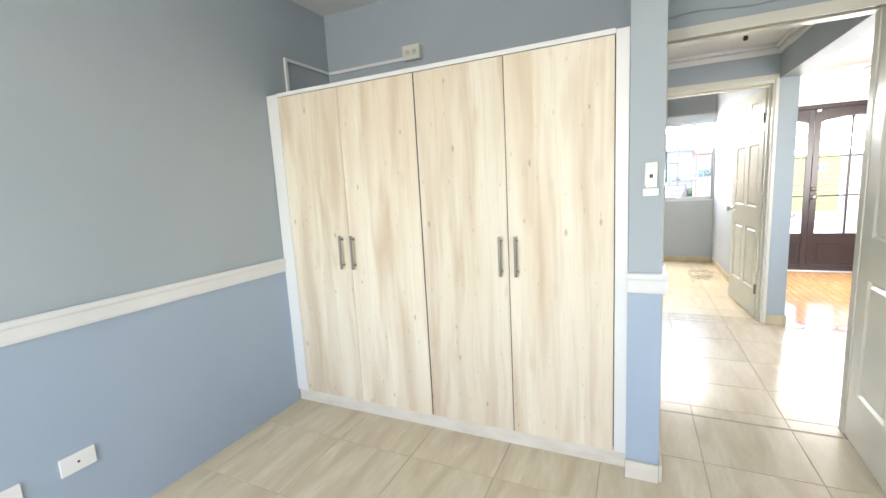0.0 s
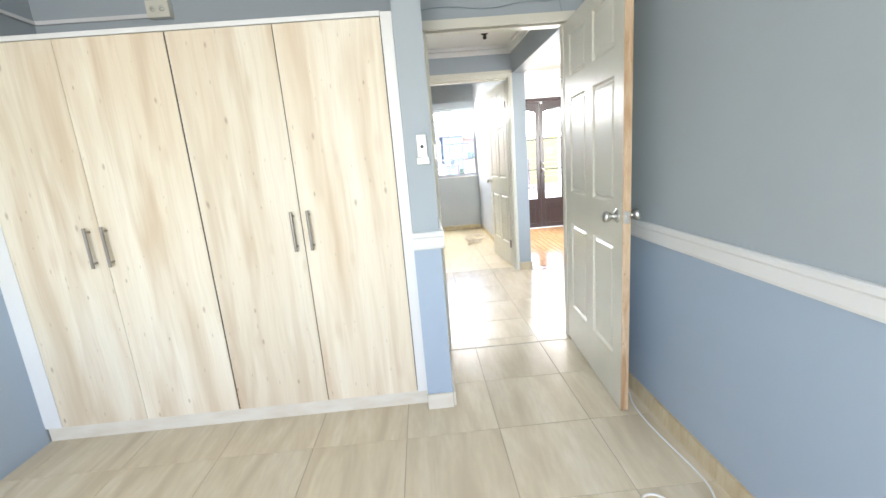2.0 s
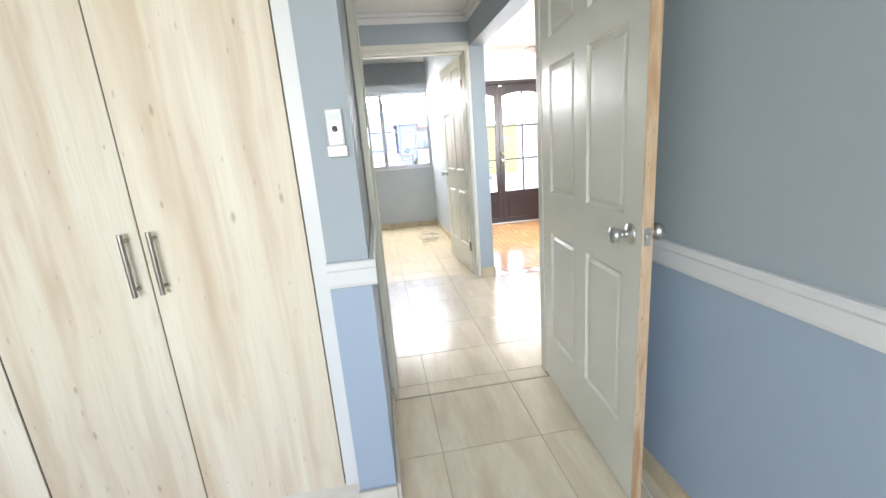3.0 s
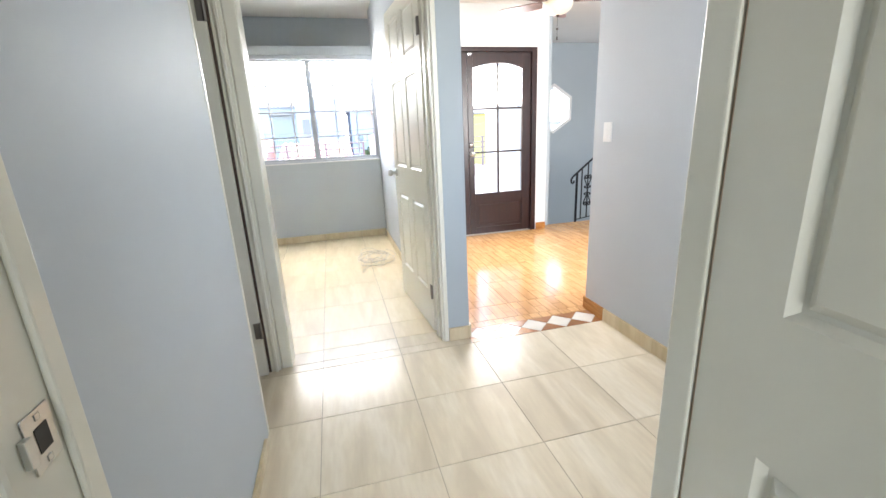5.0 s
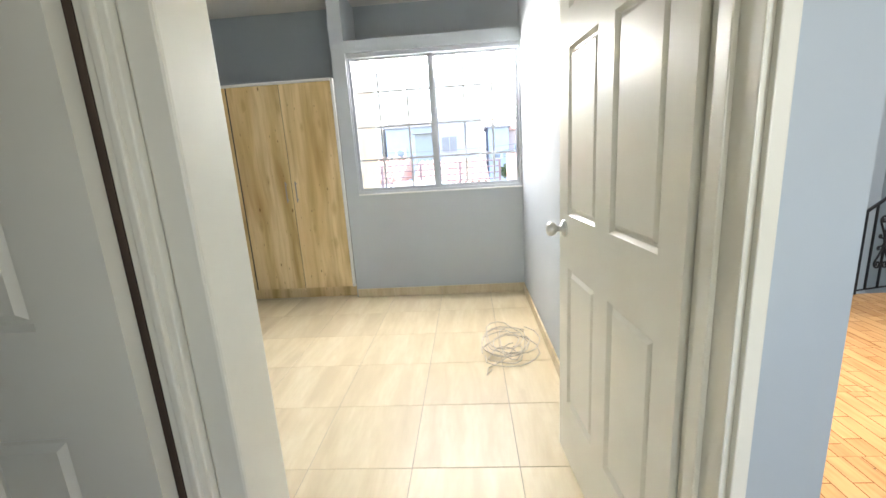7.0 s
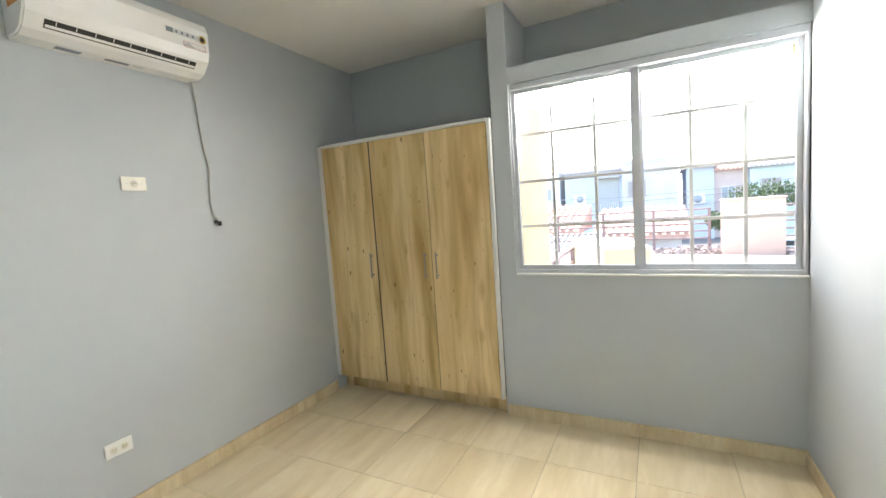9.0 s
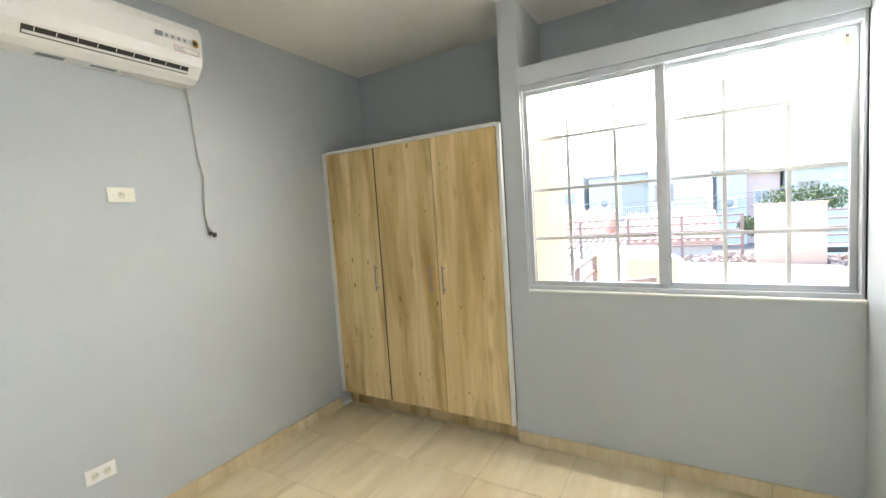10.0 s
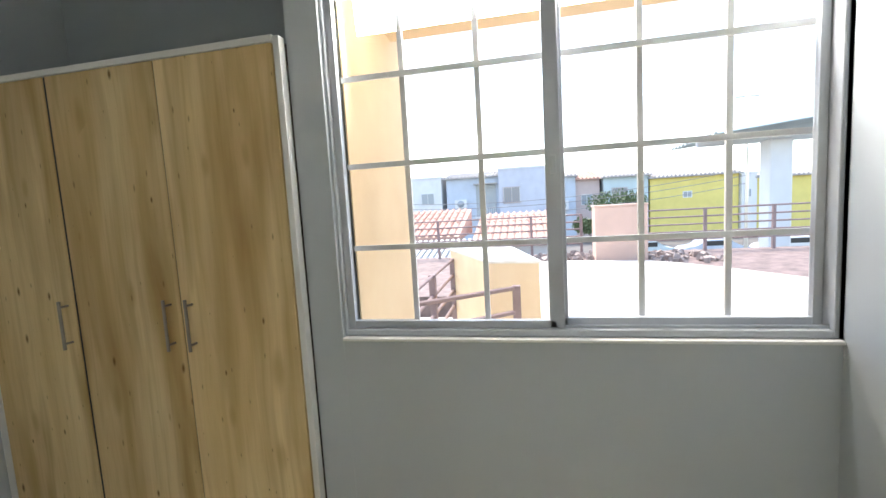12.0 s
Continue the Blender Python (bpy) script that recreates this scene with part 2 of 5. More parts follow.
BROWNTILE = noisy(material("brown_tile", (0.40, 0.18, 0.07), 0.18), (0.32, 0.13, 0.05), 9, bump=0.0)
OAK = laminate("oak_laminate", (0.43, 0.27, 0.10), (0.71, 0.52, 0.26), (0.82, 0.645, 0.375), 0.42, 1.0, 0.95)
PLINTH = noisy(material("pale_veined_plinth", (0.74, 0.70, 0.62), 0.4), (0.66, 0.60, 0.50), 7, (1, 1, 3), bump=0.03)
# oak laminate again, paled in colour for the first room's strong light
BRIGHT_LIT_OAK = laminate("bright_lit_oak_laminate", (0.56, 0.42, 0.27), (0.76, 0.665, 0.52), (0.83, 0.765, 0.635), 0.42, 0.5, 0.8)
DARKWOOD = noisy(material("dark_red_wood", (0.026, 0.007, 0.006), 0.3), (0.014, 0.004, 0.004), 1.0, (30, 30, 2), bump=0.12, fine=4)
STEEL = material("brushed_steel", (0.6, 0.6, 0.58), 0.28, 1.0)
WORN_STEEL = material("worn_dark_steel", (0.24, 0.22, 0.20), 0.45, 0.8)
HANDLE = material("dull_steel", (0.34, 0.31, 0.28), 0.33, 1.0)
ALU = noisy(material("window_aluminium", (0.52, 0.55, 0.59), 0.38), (0.46, 0.49, 0.53), 6, bump=0.03)
IRON = material("black_iron", (0.015, 0.015, 0.017), 0.4, 0.6)
# brown wood coloured dark to stand for shade in gaps
SHADEWOOD = noisy(material("brown_wood_gap_shade", (0.075, 0.05, 0.035), 0.6), (0.05, 0.03, 0.02), 8, (1, 1, 0.2), bump=0.1)
PINE = streaked("raw_pine", (0.40, 0.24, 0.13), (0.58, 0.42, 0.27), (0.66, 0.51, 0.36), (30, 30, 3), 0.6, 0.1, knots=0.8)
GLASS = material("window_glass", (1, 1, 1), 0.0, 0.0, Transmission_Weight=1.0, IOR=1.01)
PLASTIC = material("white_plastic", (0.86, 0.86, 0.84), 0.28)
# dark plastic; also the shade coloured into gaps and holes
DARKGAP = material("dark_plastic_and_gap_shade", (0.03, 0.03, 0.03), 0.5)
ORANGE = noisy(material("orange_render", (0.74, 0.56, 0.35), 0.8), (0.69, 0.50, 0.30), 3, bump=0.3)


# ---- builders ----
def link(name, bm, mat, parent=None, label="", smooth=False):
    me = bpy.data.meshes.new(name)
    bmesh.ops.recalc_face_normals(bm, faces=bm.faces)
    bm.to_mesh(me)
    bm.free()
    me.materials.append(mat)
    if smooth:
        me.shade_smooth()
    ob = new(name, me)
    if parent is not None:
        ob.parent = parent
        ob.matrix_parent_inverse = Matrix.Identity(4)
    if label:
        ob["label"] = label
    return ob


part = link


def thing(name, label, category, at=(0, 0, 0), turn=0, group="", kind=""):
    e = new(name)
    e.matrix_world = pose(*at, 0, 0, turn)
    return tagged(e, label, category, group, kind)


def add_box(bm, x0, x1, y0, y1, z0, z1, bevel=0.0, m=None):
    v = [bm.verts.new((x, y, z)) for x in (x0, x1) for y in (y0, y1) for z in (z0, z1)]
    fs = [bm.faces.new([v[i] for i in q]) for q in ((0, 1, 3, 2), (4, 6, 7, 5), (0, 4, 5, 1), (2, 3, 7, 6), (0, 2, 6, 4), (1, 5, 7, 3))]
    geom = v
    if bevel:
        es = list({e for f in fs for e in f.edges})
        r = bmesh.ops.bevel(bm, geom=es, offset=bevel, segments=2, affect="EDGES", profile=0.5)
        geom = list({w for f in r["faces"] for w in f.verts} | {w for w in v if w.is_valid})
    if m is not None:
        bmesh.ops.transform(bm, matrix=m, verts=geom)
    return geom


def box(name, x0, x1, y0, y1, z0, z1, mat, parent=None, bevel=0.0, label=""):
    bm = bmesh.new()
    add_box(bm, x0, x1, y0, y1, z0, z1, bevel)
    return link(name, bm, mat, parent, label)


def add_tube(bm, p, q, r, n=12, r2=None):
    p, q = Vector(p), Vector(q)
    d = q - p
    rot = d.to_track_quat("Z", "Y").to_matrix().to_4x4()
    bmesh.ops.create_cone(bm, cap_ends=True, segments=n, radius1=r, radius2=r if r2 is None else r2, depth=d.length,
                          matrix=Matrix.Translation((p + q) / 2) @ rot)


def lathe(name, profile, mat, parent=None, label="", m=None, n=24):
    """Turns (radius, height) pairs about z."""
    bm = bmesh.new()
    rings = []
    for r, z in profile:
        rings.append([bm.verts.new((r * math.cos(a * math.tau / n), r * math.sin(a * math.tau / n), z)) for a in range(n)])
    for a, b in zip(rings, rings[1:]):
        for i in range(n):
            bm.faces.new((a[i], a[(i + 1) % n], b[(i + 1) % n], b[i]))
    for ring in (rings[0], rings[-1]):
        bm.faces.new(ring)
    if m is not None:
        bm.transform(m)
    return link(name, bm, mat, parent, label, smooth=True)


def structure(ob, label=""):
    return tagged(ob, label, kind="structure")


def wall(name, axis, c0, c1, a0, a1, z0, z1, mat, openings=(), label="", parent=None):
    """A wall along axis ('x' or 'y') from a0 to a1, thick from c0 to c1, with openings (a0, a1, z0, z1) right through it."""
    aa = sorted({a0, a1, *[v for o in openings for v in o[:2] if a0 < v < a1]})
    zz = sorted({z0, z1, *[v for o in openings for v in o[2:] if z0 < v < z1]})
    full = [[not any(o[0] <= (p + q) / 2 <= o[1] and o[2] <= (r + s) / 2 <= o[3] for o in openings)
             for r, s in zip(zz, zz[1:])] for p, q in zip(aa, aa[1:])]
    bm, cache = bmesh.new(), {}

    def v(a, c, z):
        key = (a, c, z)
        if key not in cache:
            cache[key] = bm.verts.new((a, c, z) if axis == "x" else (c, a, z))
        return cache[key]

    na, nz = len(aa) - 1, len(zz) - 1
    for i in range(na):
        for j in range(nz):
            if not full[i][j]:
                continue
            p, q, r, s = aa[i], aa[i + 1], zz[j], zz[j + 1]
            for c in (c0, c1):
                bm.faces.new((v(p, c, r), v(q, c, r), v(q, c, s), v(p, c, s)))
            for di, dj, e in ((-1, 0, ((p, r), (p, s))), (1, 0, ((q, r), (q, s))), (0, -1, ((p, r), (q, r))), (0, 1, ((p, s), (q, s)))):
                ii, jj = i + di, j + dj
                if not (0 <= ii < na and 0 <= jj < nz and full[ii][jj]):
                    (ea, ez), (fa, fz) = e
                    bm.faces.new((v(ea, c0, ez), v(fa, c0, fz), v(fa, c1, fz), v(ea, c1, ez)))
    return structure(link(name, bm, mat, parent), label)


# ---- large structure ----
XW, XE, YA = -2.08, 1.06, 2.55          # room A: west wall, east wall, door wall
XBW, XBE, YB = -1.97, 1.05, 7.50        # room B: west wall, east wall, window wall
HA, HH, HL, HB = 2.62, 2.385, 2.58, 2.65  # ceilings
FLOOR = -0.006                           # bed of the tiles

wall("wall_room_a_west", "y", XW - 0.14, XW, -2.4, YA, 0, HA, BLUE, label="grey-blue painted wall")
wall("wall_room_a_west_dado", "y", XW, XW + 0.004, -2.4, 1.935, 0, 0.885, BLUE_LOW, label="lower wall painted a stronger blue")
wall("wall_room_a_east", "y", XE, XE + 0.12, -2.4, YA, 0, HA, BLUE, label="grey-blue painted wall")
wall("wall_room_a_east_dado", "y", XE - 0.004, XE, -2.4, YA, 0, 0.846, BLUE_LOW, label="lower wall painted a stronger blue")
wall("wall_room_a_south", "x", -2.54, -2.4, XW - 0.14, XE + 0.12, 0, HA, BLUE, [(-1.6, 0.6, 0.8, 2.2)], label="grey-blue painted wall with a window opening")
wall("wall_door_a", "x", YA, YA + 0.12, XW - 0.14, XE + 0.12, 0, HA, BLUE, [(0.075, 0.987, 0, 2.085)], label="grey-blue wall with the doorway to the hall")
wall("pier_room_a", "y", -0.055, 0.075, 1.895, YA, 0, HA, BLUE, label="narrow grey-blue pier beside the fitted wardrobe")
wall("wall_pier_dado", "y", -0.057, 0.077, 1.892, YA - 0.002, 0, 0.868, BLUE_LOW, label="lower part of the pier in a stronger blue")
# openings out of view, added only for the two fill lamps
wall("wall_hall_south", "x", YA, YA + 0.12, XE + 0.12, 5.5, 0, HL, GREY, [(1.3, 1.95, 1.05, 2.15), (2.3, 3.9, 0.9, 2.1)], label="unseen pale grey wall with openings added for fill lamps")
wall("wall_hall_west", "y", -0.07, 0.05, YA + 0.12, 4.44, 0, HH, GREY, [(3.87, 4.44, 0, 2.07)], label="pale grey wall with an inner doorway")
wall("wall_hall_east", "y", 2.10, 2.22, YA + 0.12, 4.58, 0, HL, GREY, label="pale grey wall that ends at the living room")
wall("wall_bath_west", "y", -2.2, -2.08, YA + 0.12, 4.44, 0, HH, GREY, label="grey wall of the side room")
wall("wall_room_b_south", "x", 4.44, 4.58, XBW - 0.12, 1.175, 0, HB, BLUE, [(0.01, 1.045, 0, 2.12)], label="grey-blue wall with the doorway to the second bedroom")
wall("wall_room_b_west", "y", XBW - 0.14, XBW, 4.58, 7.95, 0, HB, GREY, label="grey painted wall")
wall("wall_room_b_east", "y", XBE, 1.175, 4.58, YB + 0.12, 0, HB, GREY, label="pale grey painted wall")
wall("wall_window", "x", YB, YB + 0.12, -0.415, 1.175, 0, 2.253, GREY, [(-0.415, XBE, 0.97, 2.155)], label="grey wall with a wide window, a deep shelf above it")
wall("wall_window_pier", "y", -0.53, -0.415, YB - 0.001, 7.95, 0, HB, GREY, label="narrow grey pier between wardrobe and window")
wall("wall_room_b_north", "x", 7.95, 8.05, XBW - 0.14, 1.175, 0, HB, BLUE, [(-0.415, 1.175, 0, 2.20)], label="grey-blue wall above the wardrobe and the shelf")
wall("wall_terrace_door", "x", 6.93, 7.07, 1.175, 3.03, 0, HL, WHITE, [(1.18, 2.89, 0, 2.15)], label="white wall round the dark double door")
wall("wall_living_west_skin", "y", 1.175, 1.18, 4.60, 6.93, 0, HL, WHITE, label="white wall")
wall("wall_stair_west", "y", 3.03, 3.15, 7.07, 9.04, -2.6, HL, BLUE, label="grey-blue stairwell wall")
wall("wall_stair_east", "y", 5.35, 5.47, YA, 9.04, -2.6, HL, BLUE, label="grey-blue stairwell wall")
wall("wall_landing_edge", "y", 3.80, 3.93, YA + 0.12, 7.10, -2.6, -0.012, WHITE, label="white edge of the landing")
wall("wall_landing_front", "x", 7.0, 7.10, 3.15, 3.80, -2.6, -0.012, WHITE, label="white edge of the landing")


def hexagon_wall():
    """The stairwell's far wall, with a six-sided opening."""
    cx, cz, w, h = 4.22, 1.55, 0.34, 0.41
    pts = [(cx, cz + h), (cx + w, cz + 0.19), (cx + w, cz - 0.19), (cx, cz - h), (cx - w, cz - 0.19), (cx - w, cz + 0.19)]
    outer = [(cx, HL), (5.47, HL), (5.47, -2.6), (cx, -2.6), (3.15, -2.6), (3.15, HL)]
    bm = bmesh.new()
    rings = [[bm.verts.new((x, y, z)) for x, z in ps] for ps in (outer, pts) for y in (8.9, 9.04)]
    of, ob_, jf, jb = rings
    for i in range(6):
        j = (i + 1) % 6
        bm.faces.new((of[i], of[j], jf[j], jf[i]))
        bm.faces.new((ob_[j], ob_[i], jb[i], jb[j]))
        bm.faces.new((jf[i], jf[j], jb[j], jb[i]))
        bm.faces.new((of[j], of[i], ob_[i], ob_[j]))
    structure(link("wall_stair_north", bm, BLUE), "grey-blue stairwell wall with a six-sided window")
    e = thing("hexagonal_window", "white six-sided window in the stairwell wall", "window", (cx, 8.93, cz))
    bm = bmesh.new()
    rr = [[bm.verts.new(((x - cx) * k, y, (z - cz) * k)) for x, z in pts] for y, k in ((-0.02, 1), (-0.02, 0.86), (0.04, 0.86), (0.04, 1))]
    for a, b in zip(rr, rr[1:] + rr[:1]):
        for i in range(6):
            bm.faces.new((a[i], a[(i + 1) % 6], b[(i + 1) % 6], b[i]))
    part("window_frame", bm, WHITE, e)
    bm = bmesh.new()
    a = [[bm.verts.new(((x - cx) * 0.87, y, (z - cz) * 0.87)) for x, z in pts] for y in (0.008, 0.012)]
    bm.faces.new(a[0]), bm.faces.new(a[1])
    for i in range(6):
        bm.faces.new((a[0][i], a[0][(i + 1) % 6], a[1][(i + 1) % 6], a[1][i]))
    g = part("pane", bm, GLASS, e)
    g.visible_shadow = False


hexagon_wall()


def slab(name, x0, x1, y0, y1, z0, z1, mat, label):
    return structure(box(name, x0, x1, y0, y1, z0, z1, mat), label)


slab("ceiling_room_a", XW - 0.14, XE + 0.12, -2.54, YA, HA, HA + 0.1, CEIL, "off-white ceiling")
slab("ceiling_hall", -2.2, 1.044, YA + 0.12, 4.44, HH, HH + 0.25, CEIL, "off-white hall ceiling")
slab("ceiling_living", 1.175, 5.47, YA, 9.04, HL, HL + 0.1, CEIL, "off-white living room ceiling")
slab("ceiling_room_b", XBW - 0.14, 1.175, 4.58, 8.05, HB, HB + 0.1, CEIL, "off-white ceiling")
slab("beam_hall", 1.045, 1.175, YA + 0.12, 4.44, 2.11, 2.75, BLUE, "grey-blue beam along the hall")
slab("pillar_hall", 1.046, 1.177, 4.436, 4.60, 0, 2.11, BLUE, "grey-blue pillar beside the doorway")
slab("stairwell_floor", 3.15, 5.35, YA, 8.9, -2.7, -2.6, CREAMTILE, "pale floor at the foot of the stairwell")
slab("overhang", -0.394, 1.3, 8.051, 8.22, 2.20, 2.75, ORANGE, "orange rendered overhang above the window")
slab("overhang_soffit", -0.40, 1.3, YB + 0.12, 8.05, 2.20, 2.25, ORANGE, "orange rendered underside of the overhang")
slab("outer_side_wall", -0.55, -0.396, 8.061, 8.38, -0.02, 2.75, ORANGE, "pale orange rendered outer wall")
slab("outer_side_skin", -0.40, -0.395, YB + 0.121, 8.06, 0, 2.19, ORANGE, "pale orange rendered outer wall")
slab("outer_roof", XBW - 0.14, 1.3, 4.5, 8.18, 2.76, 2.86, CEIL, "flat roof")

# crown moulding of the hall ceiling
bm = bmesh.new()
for x0, x1, y0, y1 in ((0.05, 1.045, 4.385, 4.44), (0.05, 1.045, 2.67, 2.725), (0.99, 1.045, 2.725, 4.385), (0.05, 0.105, 2.725, 4.385)):
    add_box(bm, x0, x1, y0, y1, HH - 0.03, HH, 0.008)
for x0, x1, y0, y1 in ((0.05, 1.045, 4.41, 4.44), (0.05, 1.045, 2.67, 2.70), (1.015, 1.045, 2.70, 4.41), (0.05, 0.08, 2.70, 4.41)):
    add_box(bm, x0, x1, y0, y1, HH - 0.08, HH - 0.031, 0.01)
structure(link("crown_moulding", bm, CEIL), "off-white moulding round the hall ceiling")


# ---- fitted wardrobes ----
def bar_handle(parent, x, y, z0, z1, r=0.0075):
    bm = bmesh.new()
    add_tube(bm, (x, y, z0), (x, y, z1), r, 12)
    for z in (z0 + 0.022, z1 - 0.022):
        add_tube(bm, (x, y, z), (x, y + 0.031, z), r * 0.8, 10)
    part("handle", bm, HANDLE, parent, "brushed steel bar handle", smooth=False)


def wardrobe(name, label, x0, x1, y, depth, splits, z0, z1, handles, gaps, lean, oak=None, grip=0.0075, toe=0.012):
    """Front at y; doors between the splits; handles: (door, x, z0, z1)."""
    e = thing(name, label, "wardrobe", (x0, y, 0))
    # backing coloured dark so that the gaps between doors read as shaded
    box("carcass", 0.005, x1 - x0 - 0.005, 0.031, depth, z0, z1 - 0.01, SHADEWOOD, e, label="wardrobe inside, coloured dark for shade in the door gaps")
    box("frame_stile", 0, splits[0] - x0 - 0.003, -0.004, 0.03, z0 - 0.004, z1, WHITE, e, 0.002, "white painted stile")
    box("frame_stile", splits[-1] - x0 + 0.003, x1 - x0, -0.004, 0.03, z0 - 0.004, z1, WHITE, e, 0.002, "white painted stile")
    box("top_rail", splits[0] - x0 - 0.003, splits[-1] - x0 + 0.003, -0.008, 0.03, z1 - 0.018, z1 + 0.004, WHITE, e, 0.002, "thin white top rail")
    box("plinth", 0, x1 - x0, toe, toe + 0.028, 0, z0 - 0.004, lean, e, 0.001)
    # dark strips that put the shade of the door gaps into colour
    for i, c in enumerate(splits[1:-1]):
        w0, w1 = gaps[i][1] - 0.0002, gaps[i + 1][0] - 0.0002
        box("gap_shade", c - x0 - w0, c - x0 + w1, -0.002, 0.0305, z0, z1 - 0.021, DARKGAP, e, label="dark strip coloured as the shade between two doors")
    for i, (a, b) in enumerate(zip(splits, splits[1:])):
        g0, g1 = gaps[i]
        d = box("door", a - x0 + g0, b - x0 - g1, -0.006, 0.014, z0, z1 - 0.021, oak or OAK, e, 0.0015)
        for k, hx, h0, h1 in handles:
            if k == i:
                bar_handle(d, hx - x0, -0.040, h0, h1, grip)
    return e


wardrobe("fitted_wardrobe", "four-door oak fitted wardrobe coloured pale for strong light, white stiles, doors closed", XW + 0.004, -0.057, 1.935, 0.56,
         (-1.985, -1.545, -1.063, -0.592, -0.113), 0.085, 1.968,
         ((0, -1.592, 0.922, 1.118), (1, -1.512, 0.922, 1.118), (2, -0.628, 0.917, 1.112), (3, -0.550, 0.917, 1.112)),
         ((0.002, 0.001), (0.001, 0.004), (0.003, 0.002), (0.002, 0.001)), PLINTH, BRIGHT_LIT_OAK)
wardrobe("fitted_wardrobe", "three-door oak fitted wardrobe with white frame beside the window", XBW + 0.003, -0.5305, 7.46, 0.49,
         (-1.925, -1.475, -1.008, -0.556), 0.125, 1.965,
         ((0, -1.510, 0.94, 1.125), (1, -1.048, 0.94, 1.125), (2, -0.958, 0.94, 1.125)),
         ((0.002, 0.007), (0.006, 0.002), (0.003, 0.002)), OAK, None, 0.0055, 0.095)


# ---- doors ----
def door_leaf(e, w, h, t, mat, x_at, z_rows):
    """A six-panel leaf, hinge at x 0, each panel sunk and raised again on both faces."""
    xs = sorted({0, w, *[v for c in x_at for v in c]})
    zs = sorted({0.0, h, *[v for r in z_rows for v in r]})
    bm = bmesh.new()
    panels, vs = [], {}

    def v(x, y, z):
        if (x, y, z) not in vs:
            vs[x, y, z] = bm.verts.new((x, y, z))
        return vs[x, y, z]

    for y in (-t / 2, t / 2):
        for a, b in zip(xs, xs[1:]):
            for c, d in zip(zs, zs[1:]):
                q = (v(a, y, c), v(b, y, c), v(b, y, d), v(a, y, d))
                f = bm.faces.new(q if y < 0 else q[::-1])
                if (a, b) in x_at and (c, d) in z_rows:
                    panels.append(f)
    for a, b in zip(xs, xs[1:]):
        for z in (0.0, h):
            bm.faces.new((v(a, -t / 2, z), v(b, -t / 2, z), v(b, t / 2, z), v(a, t / 2, z)))
    for c, d in zip(zs, zs[1:]):
        for x in (0, w):
            bm.faces.new((v(x, -t / 2, c), v(x, -t / 2, d), v(x, t / 2, d), v(x, t / 2, c)))
    bmesh.ops.recalc_face_normals(bm, faces=bm.faces)
    bmesh.ops.inset_individual(bm, faces=panels, thickness=0.014, depth=-0.012)
    bmesh.ops.inset_individual(bm, faces=panels, thickness=0.010, depth=0.0)
    bmesh.ops.inset_individual(bm, faces=panels, thickness=0.018, depth=0.009)
    return part("leaf", bm, mat, e)


def knob(parent, x, z, t, label="round brushed steel door knob"):
    for s in (-1, 1):
        m = Matrix.Translation((x, s * t / 2, z)) @ Matrix.Rotation(radians(90 * s), 4, "X") @ Matrix.Rotation(radians(180), 4, "X")
        lathe("knob", ((0.0005, 0), (0.033, 0), (0.033, 0.004), (0.026, 0.010), (0.012, 0.014), (0.011, 0.030), (0.020, 0.036), (0.027, 0.048),
                       (0.026, 0.060), (0.018, 0.068), (0.0005, 0.069)), STEEL, parent, label, m)
    bm = bmesh.new()
    w = 0.002
    add_box(bm, 0, w, -0.0125, 0.0125, z - 0.028, z + 0.028, 0.0006)
    add_box(bm, w, w + 0.008, -0.006, 0.006, z - 0.009, z + 0.009, 0.002)
    bmesh.ops.translate(bm, verts=bm.verts, vec=(x + 0.062, 0, 0))
    part("latch", bm, STEEL, parent, "steel latch plate")


def hinge(parent, x, y, z, side):
    bm = bmesh.new()
    add_tube(bm, (x, y, z - 0.045), (x, y, z + 0.045), 0.008, 10)
    add_box(bm, x, x + 0.032 * side, y - 0.001, y + 0.001, z - 0.045, z + 0.045)
    part("hinge", bm, WORN_STEEL, parent, "worn steel butt hinge")


def panel_door(name, label, at, turn, w, h, knob_at=True, edge=True, hinge_side=1, hy=1, stile=0.0):
    t = 0.036
    e = thing(name, label, "door", at, turn)
    s, m = stile or w * 0.12, w * 0.13
    c = w / 2
    cols = ((s, c - m / 2), (c + m / 2, w - s))
    rows = ((0.258, 0.825), (1.025, 1.595), (1.712, h - 0.08))
    leaf = door_leaf(e, w, h, t, CREAM, cols, rows)
    if edge:
        box("edge_strip", w, w + 0.0015, -t / 2, t / 2, 0, h, PINE, e, label="bare pine edge of the door")
        box("edge_strip", -0.0015, 0, -t / 2, t / 2, 0, h, PINE, e, label="bare pine edge of the door")
    if knob_at:
        knob(e, w - 0.062, 0.97, t)
    for z in (0.27, 1.81):
        hinge(e, 0, hy * (t / 2 + 0.004), z, hinge_side)
    return e


panel_door("door_leaf_room_a", "cream six-panel door with bare pine edge, open against the wall", (0.975, 2.594, 0.008), 266.3, 0.905, 2.03, hy=1)
panel_door("door_leaf_room_b", "cream six-panel door, open into the second bedroom", (1.005, 4.585, 0.008), 94.6, 0.82, 2.06, edge=False, hy=1)
panel_door("door_leaf_side_room", "cream six-panel door, half open into the side room", (-0.012, 4.395, 0.008), 184, 0.70, 2.04, edge=False, knob_at=False, hy=1, stile=0.14)


